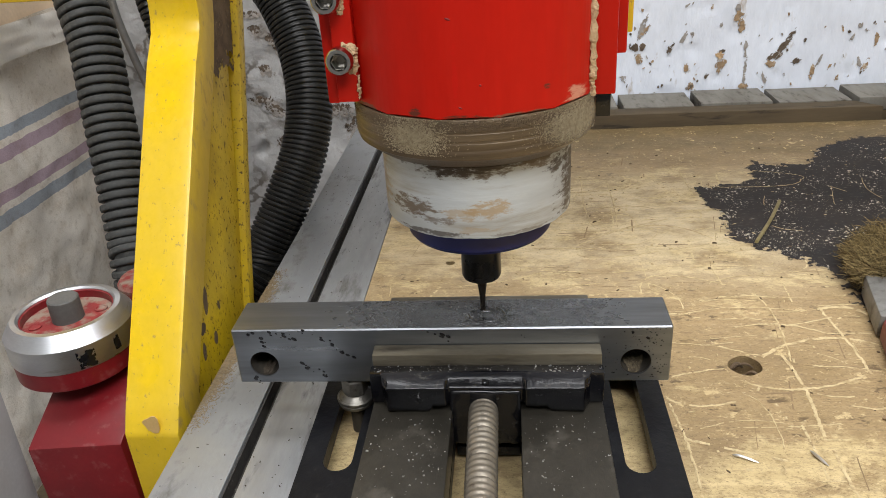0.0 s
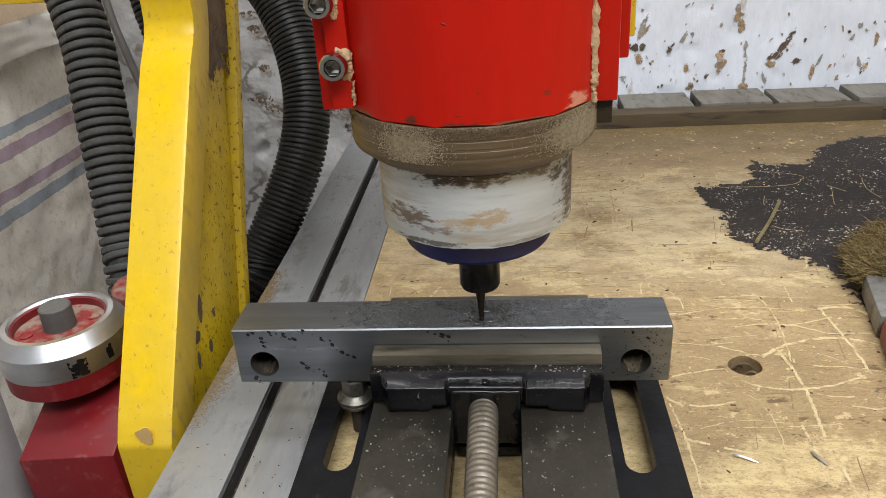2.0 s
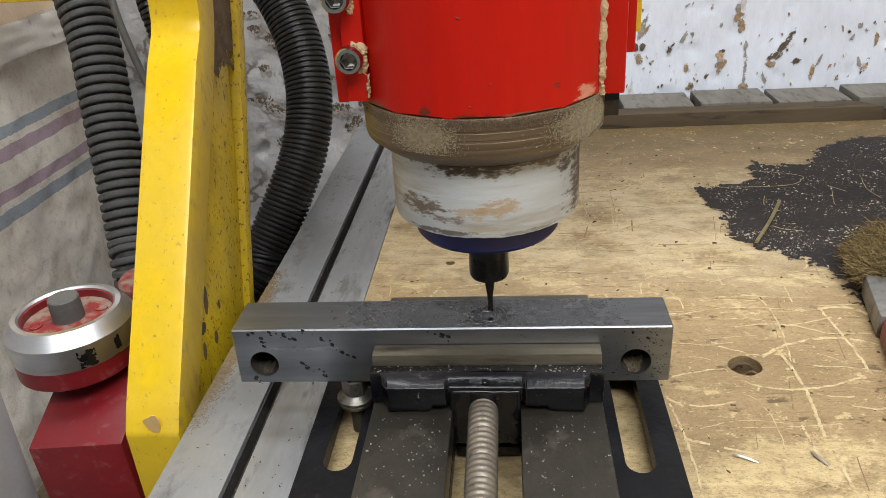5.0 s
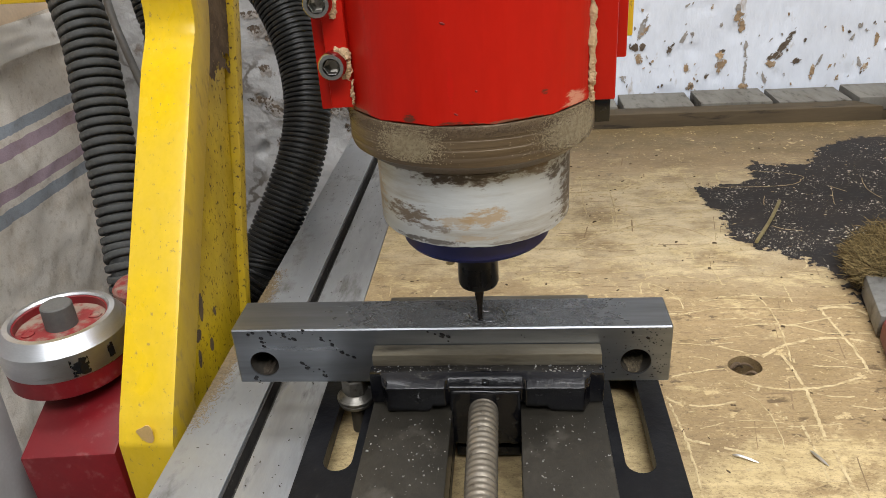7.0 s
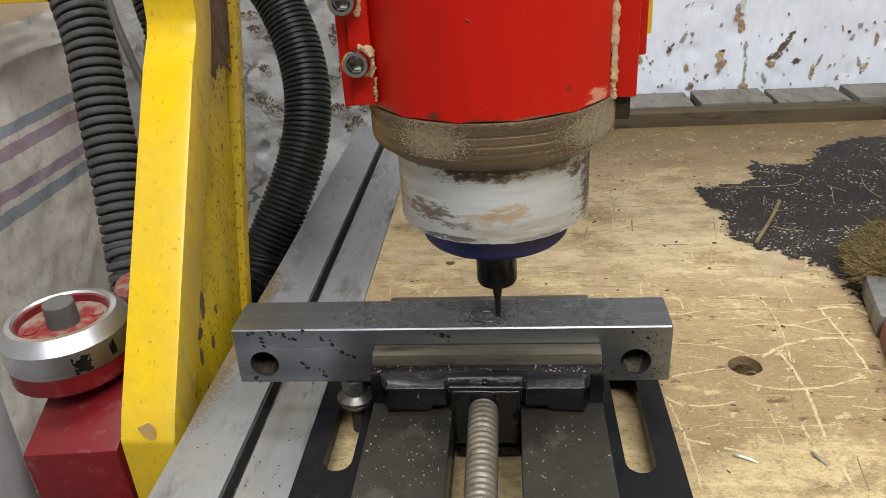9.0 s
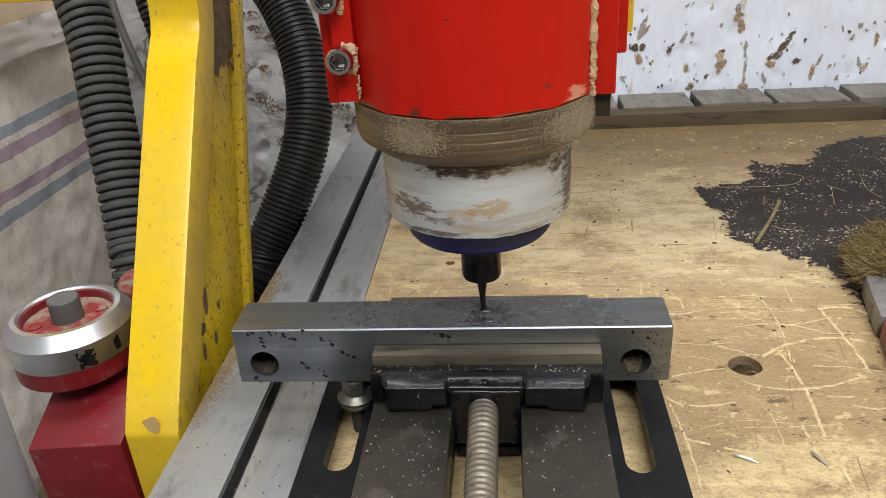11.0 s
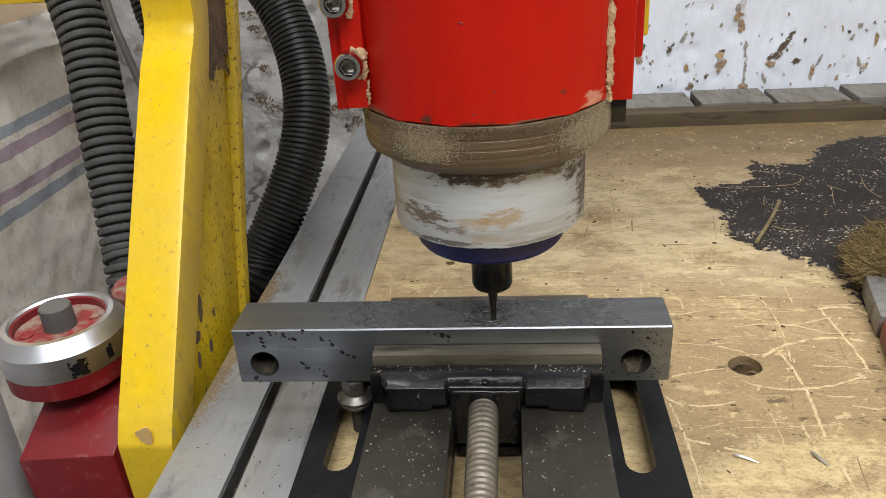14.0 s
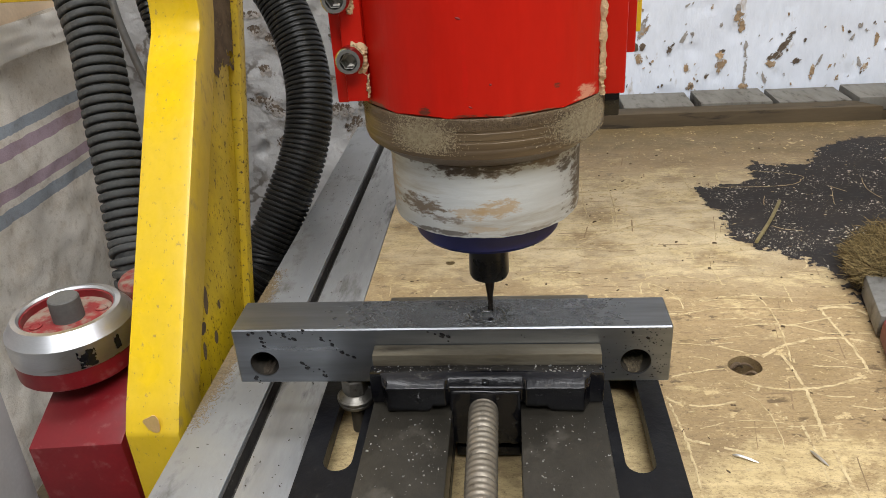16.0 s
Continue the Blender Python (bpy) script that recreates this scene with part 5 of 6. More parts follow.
def crust(path, width, seed):
    """A lumpy ridge of caked sawdust along a line."""
    bm = BM()
    pts = spline(path, 90)
    tube(bm, pts, [width * (0.75 + 0.55 * noise.noise(p * 260 + Vector((seed, 0, 0)))) for p in pts], 10)
    for v in bm.verts:
        v.co += noise.noise_vector(v.co * 700) * 0.0009 + noise.noise_vector(v.co * 1900) * 0.0004
    return bm


for z in (0.1832, 0.2042):
    sc = BM()
    c = Vector((-0.0470 - 0.12 * (z - 0.1832), -0.0122, z))
    lathe(sc, [(0.0, 0.0), (0.0046, 0.0), (0.0049, 0.0006), (0.0049, 0.0050), (0.0043, 0.0060), (0.0031, 0.0060), (0.0029, 0.0054), (0.0028, 0.0012), (0.0, 0.0010)], 0, 0, 36)
    bmesh.ops.transform(sc, matrix=Matrix.Translation(c) @ Matrix.Rotation(radians(90), 4, "X"), verts=sc.verts[:])
    screw = part("socket_screw", sc, M_CHROME, head, "bright socket head screw", 40)
    hx = BM()
    lathe(hx, [(0.0, 0.0014), (0.0016, 0.0014), (0.0027, 0.0020), (0.00275, 0.0052), (0.0029, 0.0053), (0.0029, 0.0012), (0.0, 0.0012)], 0, 0, 6)
    bmesh.ops.transform(hx, matrix=Matrix.Translation(c) @ Matrix.Rotation(radians(90), 4, "X"), verts=hx.verts[:])
    part("sawdust_crust", crust([(c.x + 0.0005, -0.0112, z + 0.0046), (c.x + 0.0036, -0.0112, z + 0.0036), (c.x + 0.0044, -0.0112, z), (c.x + 0.0036, -0.0112, z - 0.0056)], 0.0020, z * 50), M_SAWDUST, head, "pale sawdust behind the screw", 60)
    part("hex_socket", hx, M_BOLT, screw, "dull hexagon socket", None)
for z in (0.205, 0.25):
    sc = BM()
    lathe(sc, [(0.0, 0.0), (0.0052, 0.0), (0.0052, 0.0045), (0.0, 0.005)], 0, 0, 24)
    bmesh.ops.transform(sc, matrix=Matrix.Translation((0.0522, 0.012, z)) @ Matrix.Rotation(radians(90), 4, "Y"), verts=sc.verts[:])
    part("socket_screw", sc, M_ZINC, head, smooth=40)


part("sawdust_crust", crust([(0.0432, -0.0026, 0.1640), (0.0428, -0.0034, 0.19), (0.0428, -0.0034, 0.36)], 0.0018, 1), M_SAWDUST, head, "pale caked sawdust", 60)
part("sawdust_crust", crust([(-0.0418, -0.0124, 0.1690), (-0.0417, -0.0124, 0.1730), (-0.0416, -0.0122, 0.1770)], 0.0008, 4), M_SAWDUST, head, "pale dust beside the screw", 60)
bm = BM()
lathe(bm, [(0.0, 0.1648), (0.0472, 0.1648), (0.0476, 0.1640), (0.0476, 0.1605), (0.0474, 0.1603), (0.0474, 0.1597), (0.0476, 0.1595), (0.0476, 0.1572), (0.0474, 0.1570), (0.0474, 0.1562), (0.0476, 0.1560), (0.0476, 0.1540), (0.0475, 0.1538), (0.0475, 0.1534), (0.0476, 0.1532), (0.0476, 0.1520), (0.0470, 0.1500), (0.0412, 0.1455), (0.0380, 0.1450), (0.0, 0.1450)], SX, SY, 96)
part("spindle_flange", bm, M_FLANGE, head, "brown stained flange caked with sawdust")
bm = BM()
lathe(bm, [(0.0, 0.1448), (0.0380, 0.1448), (0.0385, 0.1442), (0.0385, 0.1165), (0.0382, 0.1155), (0.0374, 0.1150), (0.0, 0.1150)], SX, SY, 96)
for v in bm.verts:
    if v.co.z < 0.120:
        v.co.z += 0.0005 * noise.noise(v.co * 240)
part("spindle_nose", bm, M_NOSE, head, "scuffed white nose with brown stains and painted side shade")
bm = BM()
lathe(bm, [(0.0, 0.1149), (0.0302, 0.1149), (0.0304, 0.1143), (0.0304, 0.1056), (0.0292, 0.1040), (0.0, 0.1038)], SX, SY, 72)
part("dust_cap", bm, M_BLUE, head, "dark blue plastic cap")
bm = BM()
lathe(bm, [(0.0, 0.1037), (0.0088, 0.1037), (0.0088, 0.0805), (0.0082, 0.0790), (0.0, 0.0789)], SX, SY, 48)
part("collet_nut", bm, M_NUT, head, "black collet nut")
bm = BM()
for x, z, sx, sz in ((-0.0069, 0.1985, 0.0010, 0.0004), (0.0030, 0.1765, 0.0005, 0.0004), (-0.0040, 0.1690, 0.0008, 0.0003)):
    bmesh.ops.create_icosphere(bm, subdivisions=2, radius=1.0, matrix=Matrix.Translation((x, SY - 0.04698, z)) @ Matrix.Rotation(0.4, 4, "Y") @ Matrix.Diagonal((sx, 0.0002, sz, 1)))
part("paint_nick", bm, M_NICK, head, "small dark nicks in the red paint", kind="stuff")
# grime and dust that cling to the head






def grains(count, a0, a1, z0, z1, r, seed):
    """Sawdust grains that stick to the flange, densest in the middle of the patch."""
    rr = random.Random(seed)
    vs, fs = [], []
    while len(fs) < count * 4:
        u, v = rr.gauss(0, 0.46), rr.gauss(0, 0.5)
        a, z = (a0 + a1) / 2 + u * (a1 - a0) / 2, (z0 + z1) / 2 + v * (z1 - z0) / 2
        if not z0 <= z <= z1:
            continue
        c = Vector((SX + r * math.cos(a), SY + r * math.sin(a), z))
        n_, t_ = Vector((math.cos(a), math.sin(a), 0)), Vector((-math.sin(a), math.cos(a), 0))
        s, k = rr.uniform(0.00012, 0.00028), rr.uniform(0, 6.28)
        b0 = len(vs)
        for q in range(3):
            an = k + q * 2.09
            vs.append(tuple(c + t_ * s * math.cos(an) + Vector((0, 0, s * math.sin(an)))))
        vs.append(tuple(c + n_ * s * rr.uniform(0.7, 1.6)))
        fs += [(b0, b0 + 1, b0 + 3), (b0 + 1, b0 + 2, b0 + 3), (b0 + 2, b0, b0 + 3), (b0, b0 + 2, b0 + 1)]
    bm = BM()
    me = bpy.data.meshes.new("tmp")
    me.from_pydata(vs, [], fs)
    bm.from_mesh(me)
    bpy.data.meshes.remove(me)
    return bm


part("sawdust", grains(7000, -2.28, -1.74, 0.1515, 0.1650, 0.0476, 1), M_GRAIN, head, "pale sawdust grains", None, "stuff")
part("sawdust", grains(9000, -1.02, -0.30, 0.1505, 0.1650, 0.0476, 2), M_GRAIN, head, "pale sawdust grains", None, "stuff")
part("sawdust", grains(2400, -2.9, -0.2, 0.1600, 0.1650, 0.0476, 3), M_DUST, head, "dark brown dust grains", None, "stuff")
bm = BM()
lathe(bm, [(0.0, 0.0790), (0.0024, 0.0790), (0.0021, 0.0740), (0.0013, 0.0680), (0.0011, 0.0590), (0.0, 0.0585)], SX, SY, 20)
part("end_mill", bm, M_BIT, head, "slender dark end mill")

# ---- hanging woven sack, cardboard, loose board ----


def fabric_material():
    m = mat("woven_sack", (0.88, 0.84, 0.78), (0.74, 0.70, 0.635), 0.85, 0, 20, 700, 0.8, (0.56, 0.51, 0.44), 0.54, 160, soft=0.2, depth=0.0008)
    nt = m.node_tree
    p = nt.nodes["Principled BSDF"]
    base = p.inputs["Base Color"].links[0].from_socket
    geo = nt.nodes.new("ShaderNodeTexCoord")
    sep = nt.nodes.new("ShaderNodeSeparateXYZ")
    nt.links.new(geo.outputs["Object"], sep.inputs[0])
    ramp = nt.nodes.new("ShaderNodeValToRGB")
    ramp.color_ramp.interpolation = "CONSTANT"
    mr = nt.nodes.new("ShaderNodeMapRange")
    mr.inputs[1].default_value, mr.inputs[2].default_value = -0.05, 0.10
    nz = nt.nodes.new("ShaderNodeTexNoise")
    nz.inputs["Scale"].default_value, nz.inputs["Detail"].default_value = 260, 6
    nt.links.new(geo.outputs["Object"], nz.inputs["Vector"])
    wob = nt.nodes.new("ShaderNodeMath")
    wob.operation = "MULTIPLY_ADD"
    wob.inputs[1].default_value = 0.0022
    nt.links.new(nz.outputs["Fac"], wob.inputs[0])
    nt.links.new(sep.outputs["Z"], wob.inputs[2])
    nt.links.new(wob.outputs[0], mr.inputs[0])
    nt.links.new(mr.outputs[0], ramp.inputs[0])
    W, B, P = (0.97, 0.95, 0.92, 1), (0.44, 0.51, 0.62, 1), (0.58, 0.46, 0.58, 1)
    stops = [(0.0, W), (-0.0105, B), (0.0015, W), (0.0075, P), (0.018, W), (0.041, P), (0.053, W), (0.059, B), (0.0695, W)]
    cr = ramp.color_ramp
    cr.elements[0].position, cr.elements[0].color = 0.0, W
    cr.elements[1].position, cr.elements[1].color = (stops[1][0] + 0.05) / 0.15, B
    for z, c in stops[2:]:
        e = cr.elements.new((z + 0.05) / 0.15)
        e.color = c
    x = nt.nodes.new("ShaderNodeMix")
    x.data_type, x.blend_type = "RGBA", "MULTIPLY"
    x.inputs["Factor"].default_value = 1.0
    nt.links.new(base, x.inputs["A"])
    nt.links.new(ramp.outputs[0], x.inputs["B"])
    soil = nt.nodes.new("ShaderNodeTexNoise")
    soil.inputs["Scale"].default_value, soil.inputs["Detail"].default_value, soil.inputs["Roughness"].default_value = 26, 9, 0.72
    nt.links.new(geo.outputs["Object"], soil.inputs["Vector"])
    level = nt.nodes.new("ShaderNodeMapRange")
    for k, v in enumerate((0.48, 0.64, 0.0, 0.6)):
        level.inputs[k + 1].default_value = v
    nt.links.new(soil.outputs["Fac"], level.inputs[0])
    y = nt.nodes.new("ShaderNodeMix")
    y.data_type, y.blend_type = "RGBA", "MULTIPLY"
    nt.links.new(level.outputs[0], y.inputs["Factor"])
    nt.links.new(x.outputs["Result"], y.inputs["A"])
    y.inputs["B"].default_value = (0.72, 0.65, 0.56, 1)
    nt.links.new(y.outputs["Result"], p.inputs["Base Color"])
    return m


M_SACK = fabric_material()
M_HEM = mat("sack_hem", (0.88, 0.85, 0.80), (0.74, 0.70, 0.64), 0.85, 0, 24, 420, 0.3, (0.50, 0.45, 0.39), 0.60, 60, soft=0.15)
bm = BM()
NY, NZ = 90, 80
for side in (0, 1):
    grid = []
    for j in range(NZ + 1):
        row = []
        for i in range(NY + 1):
            y, z = 0.0 + 0.50 * i / NY, -0.40 + 0.545 * j / NZ
            h = 0.002 * noise.noise(Vector((y * 60, z * 60, 5))) + 0.006 * noise.noise(Vector((y * 9, z * 4, 2))) + 0.0025 * noise.noise(Vector((y * 30 + z * 12, z * 18, 4))) + 0.006 * noise.noise(Vector((y * 5, 1, 8)))
            zz = z + 0.004 * noise.noise(Vector((y * 8, z * 8, 9)))
            row.append(bm.verts.new((-0.42 + h - 0.004 * side, y, zz)))
        grid.append(row)
    for j in range(NZ):
        for i in range(NY):
            bm.faces.new((grid[j][i], grid[j][i + 1], grid[j + 1][i + 1], grid[j + 1][i]))
sack = thing("woven_sack", bm, M_SACK, "dirty white woven sack with blue and purple stripes hanging", "sack", smooth=80)
hem = BM()
NH = 60
for side in (0, 1):
    grid = []
    for j in range(9):
        grid.append([hem.verts.new((-0.4120 + 0.006 * noise.noise(Vector((0.5 * i / NH * 9, 0.13 * 4, 2))) + 0.0018 * noise.noise(Vector((0.5 * i / NH * 40, j * 0.6, 3))) - 0.0025 * side,
                                   0.5 * i / NH, 0.118 + 0.028 * j / 8 + 0.0012 * noise.noise(Vector((i * 0.25, j * 0.1, 6))))) for i in range(NH + 1)])
    for j in range(8):
        for i in range(NH):
            hem.faces.new((grid[j][i], grid[j][i + 1], grid[j + 1][i + 1], grid[j + 1][i]))
part("folded_hem", hem, M_HEM, sack, "paler folded hem", 80)
bm = BM(); box(bm, -0.455, -0.426, 0.05, 0.50, -0.85, 0.40, 0.002)
thing("cardboard_sheet", bm, M_CARD, "brown cardboard sheet behind the striped sack", "cardboard")
bm = BM()
extrude_poly(bm, [(0.0371, 0.0004), (0.0348, -0.0774), (0.030, -0.17), (-0.20, -0.17), (-0.20, 0.03), (0.0, 0.05)], "x", -0.276, -0.270, 0.0008)
thing("pale_board", bm, M_PALE, "pale grey sheet standing beside the motor box", "board")

# ---- chipped spots in the whitewash ----


def wall_chip(x, z, w, h, seed, face=0.545, relief=0.0011, shift=0, thr=0.1, cell=0.0006, lean=0.0, rag=0.6):
    """A compact ragged spot where the whitewash has come off; lean slants it."""
    bm = BM()
    grid = {}
    nx, nz = int(w / cell) + 1, int(h / cell) + 1

    def vert(i, j):
        if (i, j) not in grid:
            px, pz = x - w / 2 + i * cell + lean * (j - nz / 2) * cell, z - h / 2 + j * cell
            wy = face + noise.fractal(Vector((px * 14 + shift, 3.1, pz * 14)), 1.0, 2.1, 5) * relief
            jit = noise.noise_vector(Vector((px * 900, pz * 900, seed))) * cell * 0.7
            grid[(i, j)] = bm.verts.new((px + jit.x, wy - 0.0007 + 0.0004 * noise.noise(Vector((px * 300, pz * 300, seed))), pz + jit.z))
        return grid[(i, j)]

    for i in range(nx):
        for j in range(nz):
            u, v = 2 * (i + 0.5) / nx - 1, 2 * (j + 0.5) / nz - 1
            if rag * noise.fractal(Vector((u * nx * cell * 120, v * nz * cell * 80, seed)), 0.6, 2.0, 4) + 0.8 * (0.62 - (u * u + v * v)) > thr:
                bm.faces.new((vert(i, j), vert(i + 1, j), vert(i + 1, j + 1), vert(i, j + 1)))
    return bm


M_CHIP = mat("bare_brown_plaster", (0.36, 0.25, 0.145), (0.22, 0.15, 0.09), 0.95, 0, 90, 400, 0.8, (0.50, 0.44, 0.36), 0.55, 160, soft=0.1)
M_CHIP_DARK = mat("deep_chip", (0.07, 0.05, 0.035), (0.14, 0.105, 0.075), 0.95, 0, 60, 400, 0.8)
M_CHIP_GREY = mat("faded_chip", (0.34, 0.315, 0.29), (0.24, 0.215, 0.19), 0.95, 0, 90, 400, 0.8)
north = bpy.data.objects["wall_north"]
north_old = bpy.data.objects["wall_north_old"]


def chip(x, z, w, h, seed, material, thr=0.1, lean=0.0):
    part("chipped_spot", wall_chip(x, z, w, h, seed, thr=thr, lean=lean), material, north, smooth=None)


def old_chip(x, z, w, h, seed, material, lean=0.0):
    part("chipped_spot", wall_chip(x, z, w, h, seed, 0.550, 0.006, 7, 0.05, lean=lean, rag=0.9), material, north_old, smooth=None)


chip(0.2500, 0.0900, 0.012, 0.017, 1.0, M_CHIP)
chip(0.2535, 0.0790, 0.009, 0.016, 17.0, M_CHIP, 0.1, -0.2)
chip(0.2490, 0.0980, 0.010, 0.008, 18.0, M_CHIP_GREY)
chip(0.2366, 0.0400, 0.013, 0.022, 2.0, M_CHIP)
chip(0.2340, 0.0500, 0.012, 0.008, 3.0, M_SAWDUST)
chip(0.2360, 0.0540, 0.010, 0.005, 19.0, M_CHIP_DARK)
chip(0.2905, 0.0470, 0.017, 0.011, 4.0, M_CHIP_DARK, 0.1, 0.8)
chip(0.2990, 0.0580, 0.011, 0.017, 5.0, M_CHIP_DARK, 0.1, 0.8)
chip(0.3055, 0.0690, 0.006, 0.012, 5.5, M_CHIP_DARK, 0.15, 0.7)
chip(0.2880, 0.0395, 0.015, 0.009, 6.0, M_CHIP)
chip(0.2017, 0.0370, 0.009, 0.013, 7.0, M_CHIP)
chip(0.2074, 0.0186, 0.008, 0.012, 8.0, M_CHIP)
chip(0.1480, 0.0620, 0.024, 0.011, 9.0, M_CHIP_DARK)
chip(0.1510, 0.0500, 0.010, 0.014, 9.5, M_CHIP)
chip(0.1530, 0.0820, 0.008, 0.030, 10.0, M_CHIP_GREY, 0.15, 0.25)
chip(0.2601, 0.0560, 0.005, 0.030, 11.0, M_CHIP_GREY, 0.2)
chip(0.2622, 0.0320, 0.004, 0.040, 12.0, M_CHIP_GREY, 0.18)
chip(0.3310, 0.0290, 0.006, 0.022, 13.0, M_CHIP)
chip(0.3370, 0.0400, 0.004, 0.020, 13.5, M_CHIP_GREY, 0.15, 0.3)
chip(0.3140, 0.0410, 0.014, 0.006, 14.0, M_CHIP_DARK)
chip(0.3847, 0.0330, 0.008, 0.016, 15.0, M_CHIP, 0.1, 0.3)
chip(0.3780, 0.0360, 0.005, 0.018, 15.5, M_CHIP_GREY, 0.15, -0.3)
chip(0.2620, 0.0150, 0.012, 0.009, 16.0, M_CHIP)
rc = random.Random(44)
for k in range(190):
    s = 0.0018 + 0.0055 * rc.random() ** 2.5
    chip(rc.uniform(0.13, 0.55), 0.012 + 0.16 * rc.random() ** 1.2, s, s * rc.uniform(0.8, 2.6), 20.0 + k, rc.choice((M_CHIP, M_CHIP_DARK, M_CHIP_GREY, M_CHIP_GREY)), 0.18, rc.uniform(-0.5, 0.7))
for k, (x, z, w, h, lean) in enumerate(((-0.263, 0.099, 0.020, 0.010, 0.0), (-0.244, 0.079, 0.007, 0.030, -0.4), (-0.250, 0.088, 0.012, 0.008, 0.0), (-0.270, 0.020, 0.034, 0.008, 0.0), (-0.256, 0.010, 0.022, 0.014, -0.6),
                                        (-0.181, 0.006, 0.034, 0.014, 0.0), (-0.166, -0.012, 0.020, 0.022, 0.5), (-0.262, 0.055, 0.016, 0.010, 0.0), (-0.176, 0.090, 0.012, 0.024, 0.0), (-0.190, 0.040, 0.020, 0.008, 0.3),
                                        (-0.172, 0.060, 0.008, 0.026, 0.2), (-0.150, 0.012, 0.024, 0.010, 0.0), (-0.250, -0.030, 0.024, 0.012, 0.2), (-0.268, 0.115, 0.022, 0.006, 0.0), (-0.245, 0.112, 0.008, 0.016, 0.3))):
    old_chip(x, z, w, h, 60.0 + k, M_CHIP_DARK, lean)
    old_chip(x + 0.004, z - h * 0.4, w * 1.2, h * 1.2, 80.0 + k, M_CHIP_GREY, lean)

# ---- brush and stalk on the patch ----
brush = empty("hand_brush", (0.235, 0.12, 0.0005), "worn brush with straw bristles and a silver ferrule", "brush")
bm = BM()
rnd = random.Random(9)
AXB = Vector((0.222, 0.975, 0)).normalized()
NB = Vector((AXB.y, -AXB.x, 0))
root = Vector((0.2453, 0.1188, 0.009))
vb, fb = [], []
for k in range(9000):
    u, v, w = rnd.uniform(-1, 1), rnd.uniform(0.0, 1.0), rnd.uniform(-0.2, 1)
    p = root + NB * u * 0.029 + AXB * v * 0.064 * (1 - 0.35 * u * u) + Vector((0, 0, w * 0.013 * max(0.2, 1 - (u * 0.8) ** 2)))
    if (p - root).dot(AXB) < 0.0:
        continue
    d = (AXB * (0.4 + rnd.gauss(0, 0.6)) + NB * (u * 0.9 + rnd.gauss(0, 0.7)) + Vector((0, 0, rnd.gauss(0.15, 0.5)))).normalized()
    l = rnd.uniform(0.004, 0.012)
    e = p + d * l
    bow = Vector((rnd.gauss(0, 0.0022), rnd.gauss(0, 0.0022), rnd.gauss(0, 0.0018)))
    m_ = p + d * l * 0.55 + bow
    p.z, e.z, m_.z = max(p.z, 0.0008), min(max(e.z, 0.0008), 0.030), max(m_.z, 0.0008)
    s = d.cross(Vector((0.01, 0, 1))).normalized() * 0.00022
    t_ = Vector((0, 0, 0.00034))
    b0 = len(vb)
    for q, f in ((p, 1), (m_, 1), (e, 0.5)):
        vb += [tuple(q - s * f), tuple(q + s * f), tuple(q + t_ * f)]
    for o in (0, 3):
        for i in range(3):
            j = (i + 1) % 3
            fb.append((b0 + o + i, b0 + o + j, b0 + o + 3 + j, b0 + o + 3 + i))
bm.free()
me = bpy.data.meshes.new("bristles")
me.from_pydata(vb, [], fb)
me.materials.append(M_BRISTLE)
ob = new("bristles", me)
ob.parent, ob.location = brush, -brush.location
tagged(ob, "frayed matted straw-coloured bristles", kind="stuff")


# dark filler added under the strands in place of shade between them
bm = BM()
bmesh.ops.create_icosphere(bm, subdivisions=4, radius=1.0, matrix=Matrix.Translation(root + AXB * 0.030 + Vector((0, 0, -0.001))) @ Matrix(((NB.x * 0.031, AXB.x * 0.034, 0, 0), (NB.y * 0.031, AXB.y * 0.034, 0, 0), (0, 0, 0.0085, 0), (0, 0, 0, 1))))
for v in bm.verts:
    v.co += noise.noise_vector(v.co * 160) * 0.004
    v.co.z = max(v.co.z, 0.0007)
part("bristle_core", bm, M_BLACKWELL, brush, "dark filler mass shading the gaps between bristles", 60)


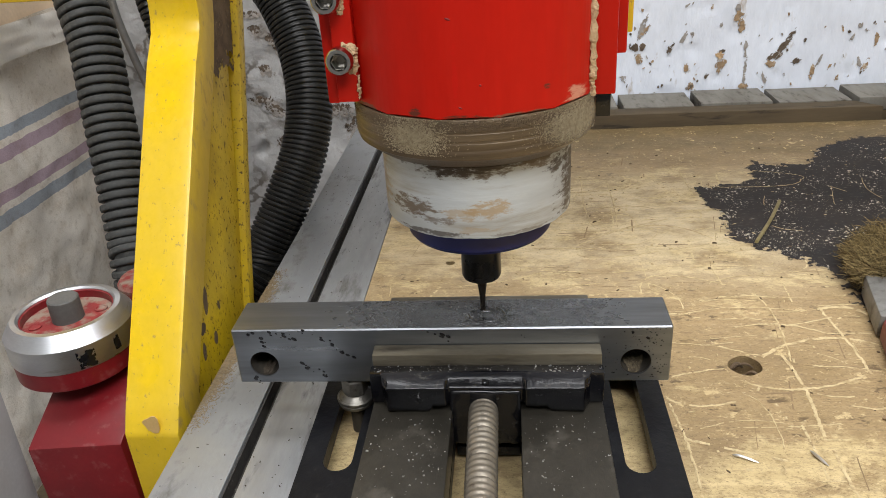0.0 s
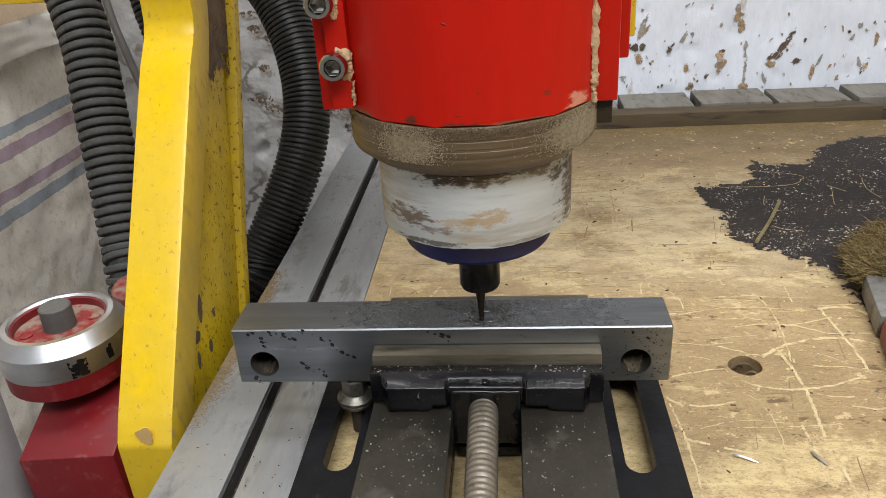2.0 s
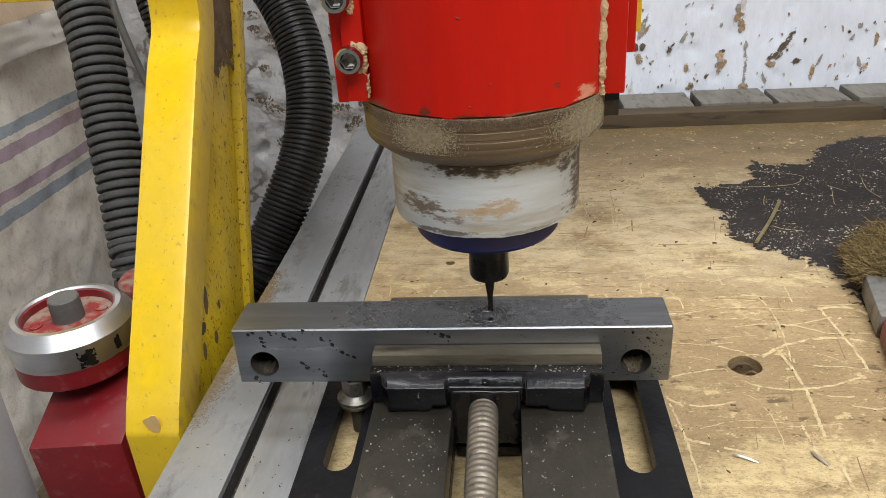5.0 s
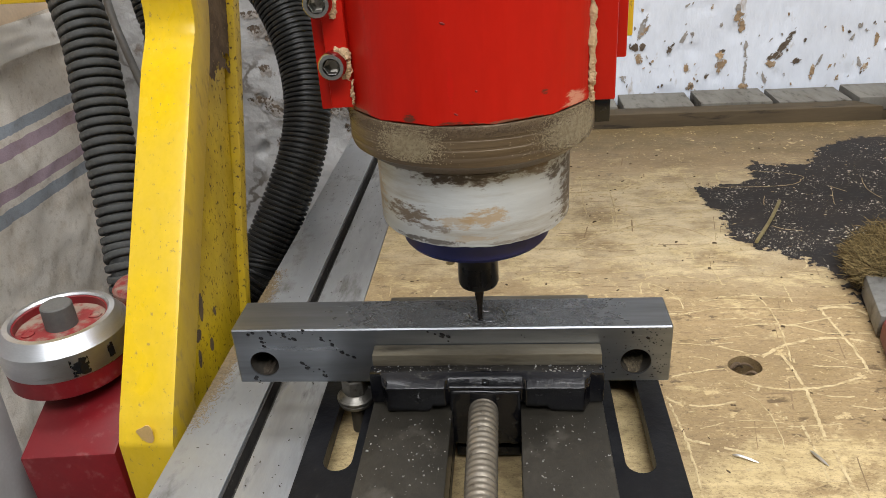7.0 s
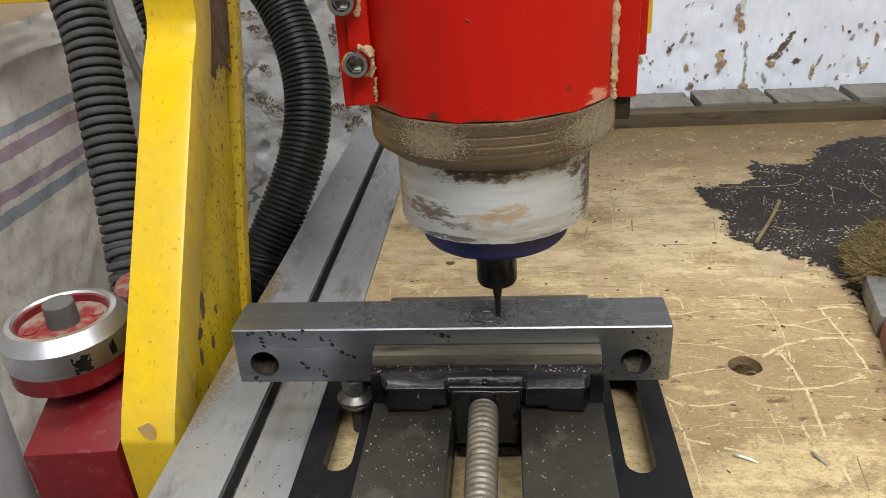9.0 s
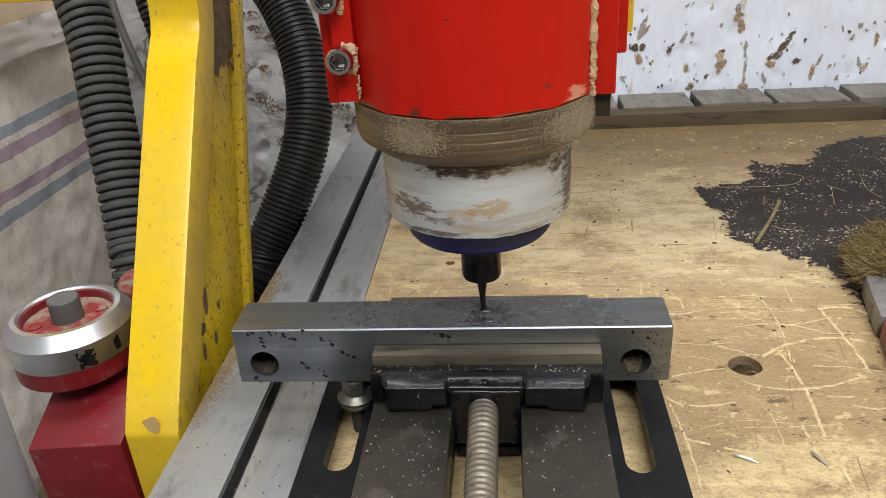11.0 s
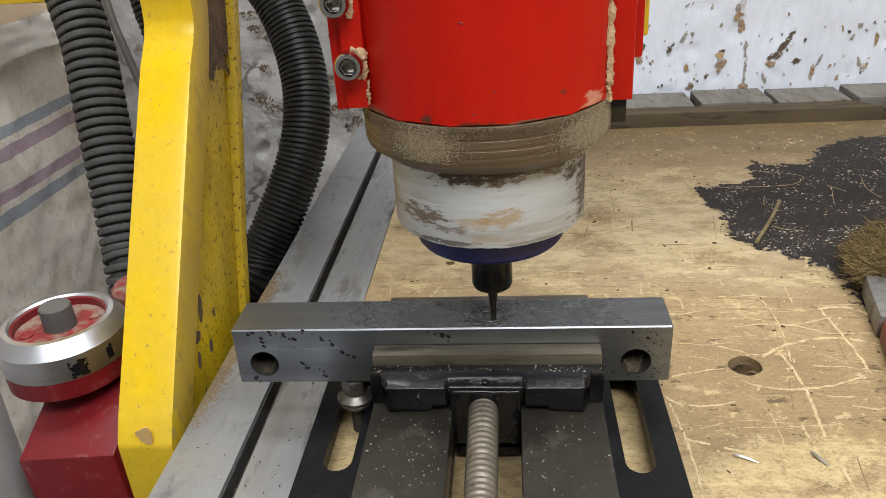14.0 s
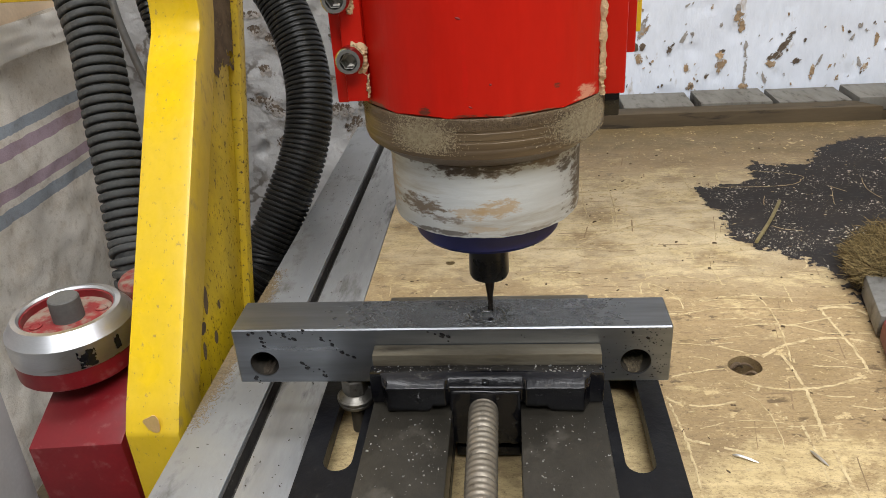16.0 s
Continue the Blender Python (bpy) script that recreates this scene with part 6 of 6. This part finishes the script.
def along(bm, u0, u1, v0, v1, z0, z1, bevel):
    box(bm, u0, u1, v0, v1, z0, z1, bevel)
    bmesh.ops.transform(bm, matrix=Matrix(((NB.x, AXB.x, 0, root.x), (NB.y, AXB.y, 0, root.y), (0, 0, 1, 0), (0, 0, 0, 1))), verts=bm.verts[:])


bm = BM(); along(bm, -0.0280, 0.0280, -0.046, 0.002, 0.0008, 0.0150, 0.003); part("ferrule", bm, M_TAPE, brush, "dull silver metal ferrule")
bm = BM(); along(bm, -0.0270, 0.0270, -0.12, -0.0462, 0.0008, 0.0145, 0.004); part("brush_handle", bm, M_RED_DARK, brush, "red painted wooden handle")
bm = BM(); tube(bm, spline([(0.1790, 0.1975, 0.0021), (0.198, 0.231, 0.0025), (0.2155, 0.2660, 0.0022)], 14), 0.0013, 8)
thing("dry_stalk", bm, M_STRAW, "short dry plant stalk lying on the black patch", "stalk")

# ---- motion: the head goes round a small circle, the gantry carries it ----
STEPS = ((0.0, 0.0, 0.0), (0.5, -1.2, -2.4), (1.0, -4.0, -4.6), (1.5, -1.0, -7.0), (2.0, -0.4, -8.7), (2.5, 3.0, -8.6), (3.0, 4.4, -7.9), (3.5, 6.4, -5.1),
         (4.0, 5.8, -3.5), (4.5, 4.5, -1.0), (5.0, 3.4, 0.5), (5.5, 0.0, 0.0), (6.0, -1.4, -2.6), (6.5, -3.4, -4.9), (7.0, -1.1, -7.2), (7.5, 0.2, -8.7), (8.0, 3.6, -9.0),
         (8.5, 4.6, -7.3), (9.0, 6.9, -5.0), (9.5, 6.0, -3.5), (10.0, 4.5, -1.0), (10.5, 3.4, 0.5), (11.0, 0.0, 0.0), (11.5, -1.6, -2.7), (12.0, -4.1, -4.6), (12.5, -1.1, -7.0),
         (13.0, -0.6, -8.9), (13.5, 2.6, -8.5), (14.0, 4.9, -8.5), (14.5, 5.7, -5.6), (15.0, 6.8, -3.6), (15.5, 4.5, -1.0), (16.0, 3.4, 0.5))


def motions():
    walk(head, [(t, pose(HB.x + dx / 1000, HB.y + dy / 1000, HB.z)) for t, dx, dy in STEPS])
    for ob in [gantry] + hoses:
        b = ob.location.copy()
        walk(ob, [(t, pose(b.x, b.y + dy / 1000, b.z)) for t, dx, dy in STEPS])


motions()
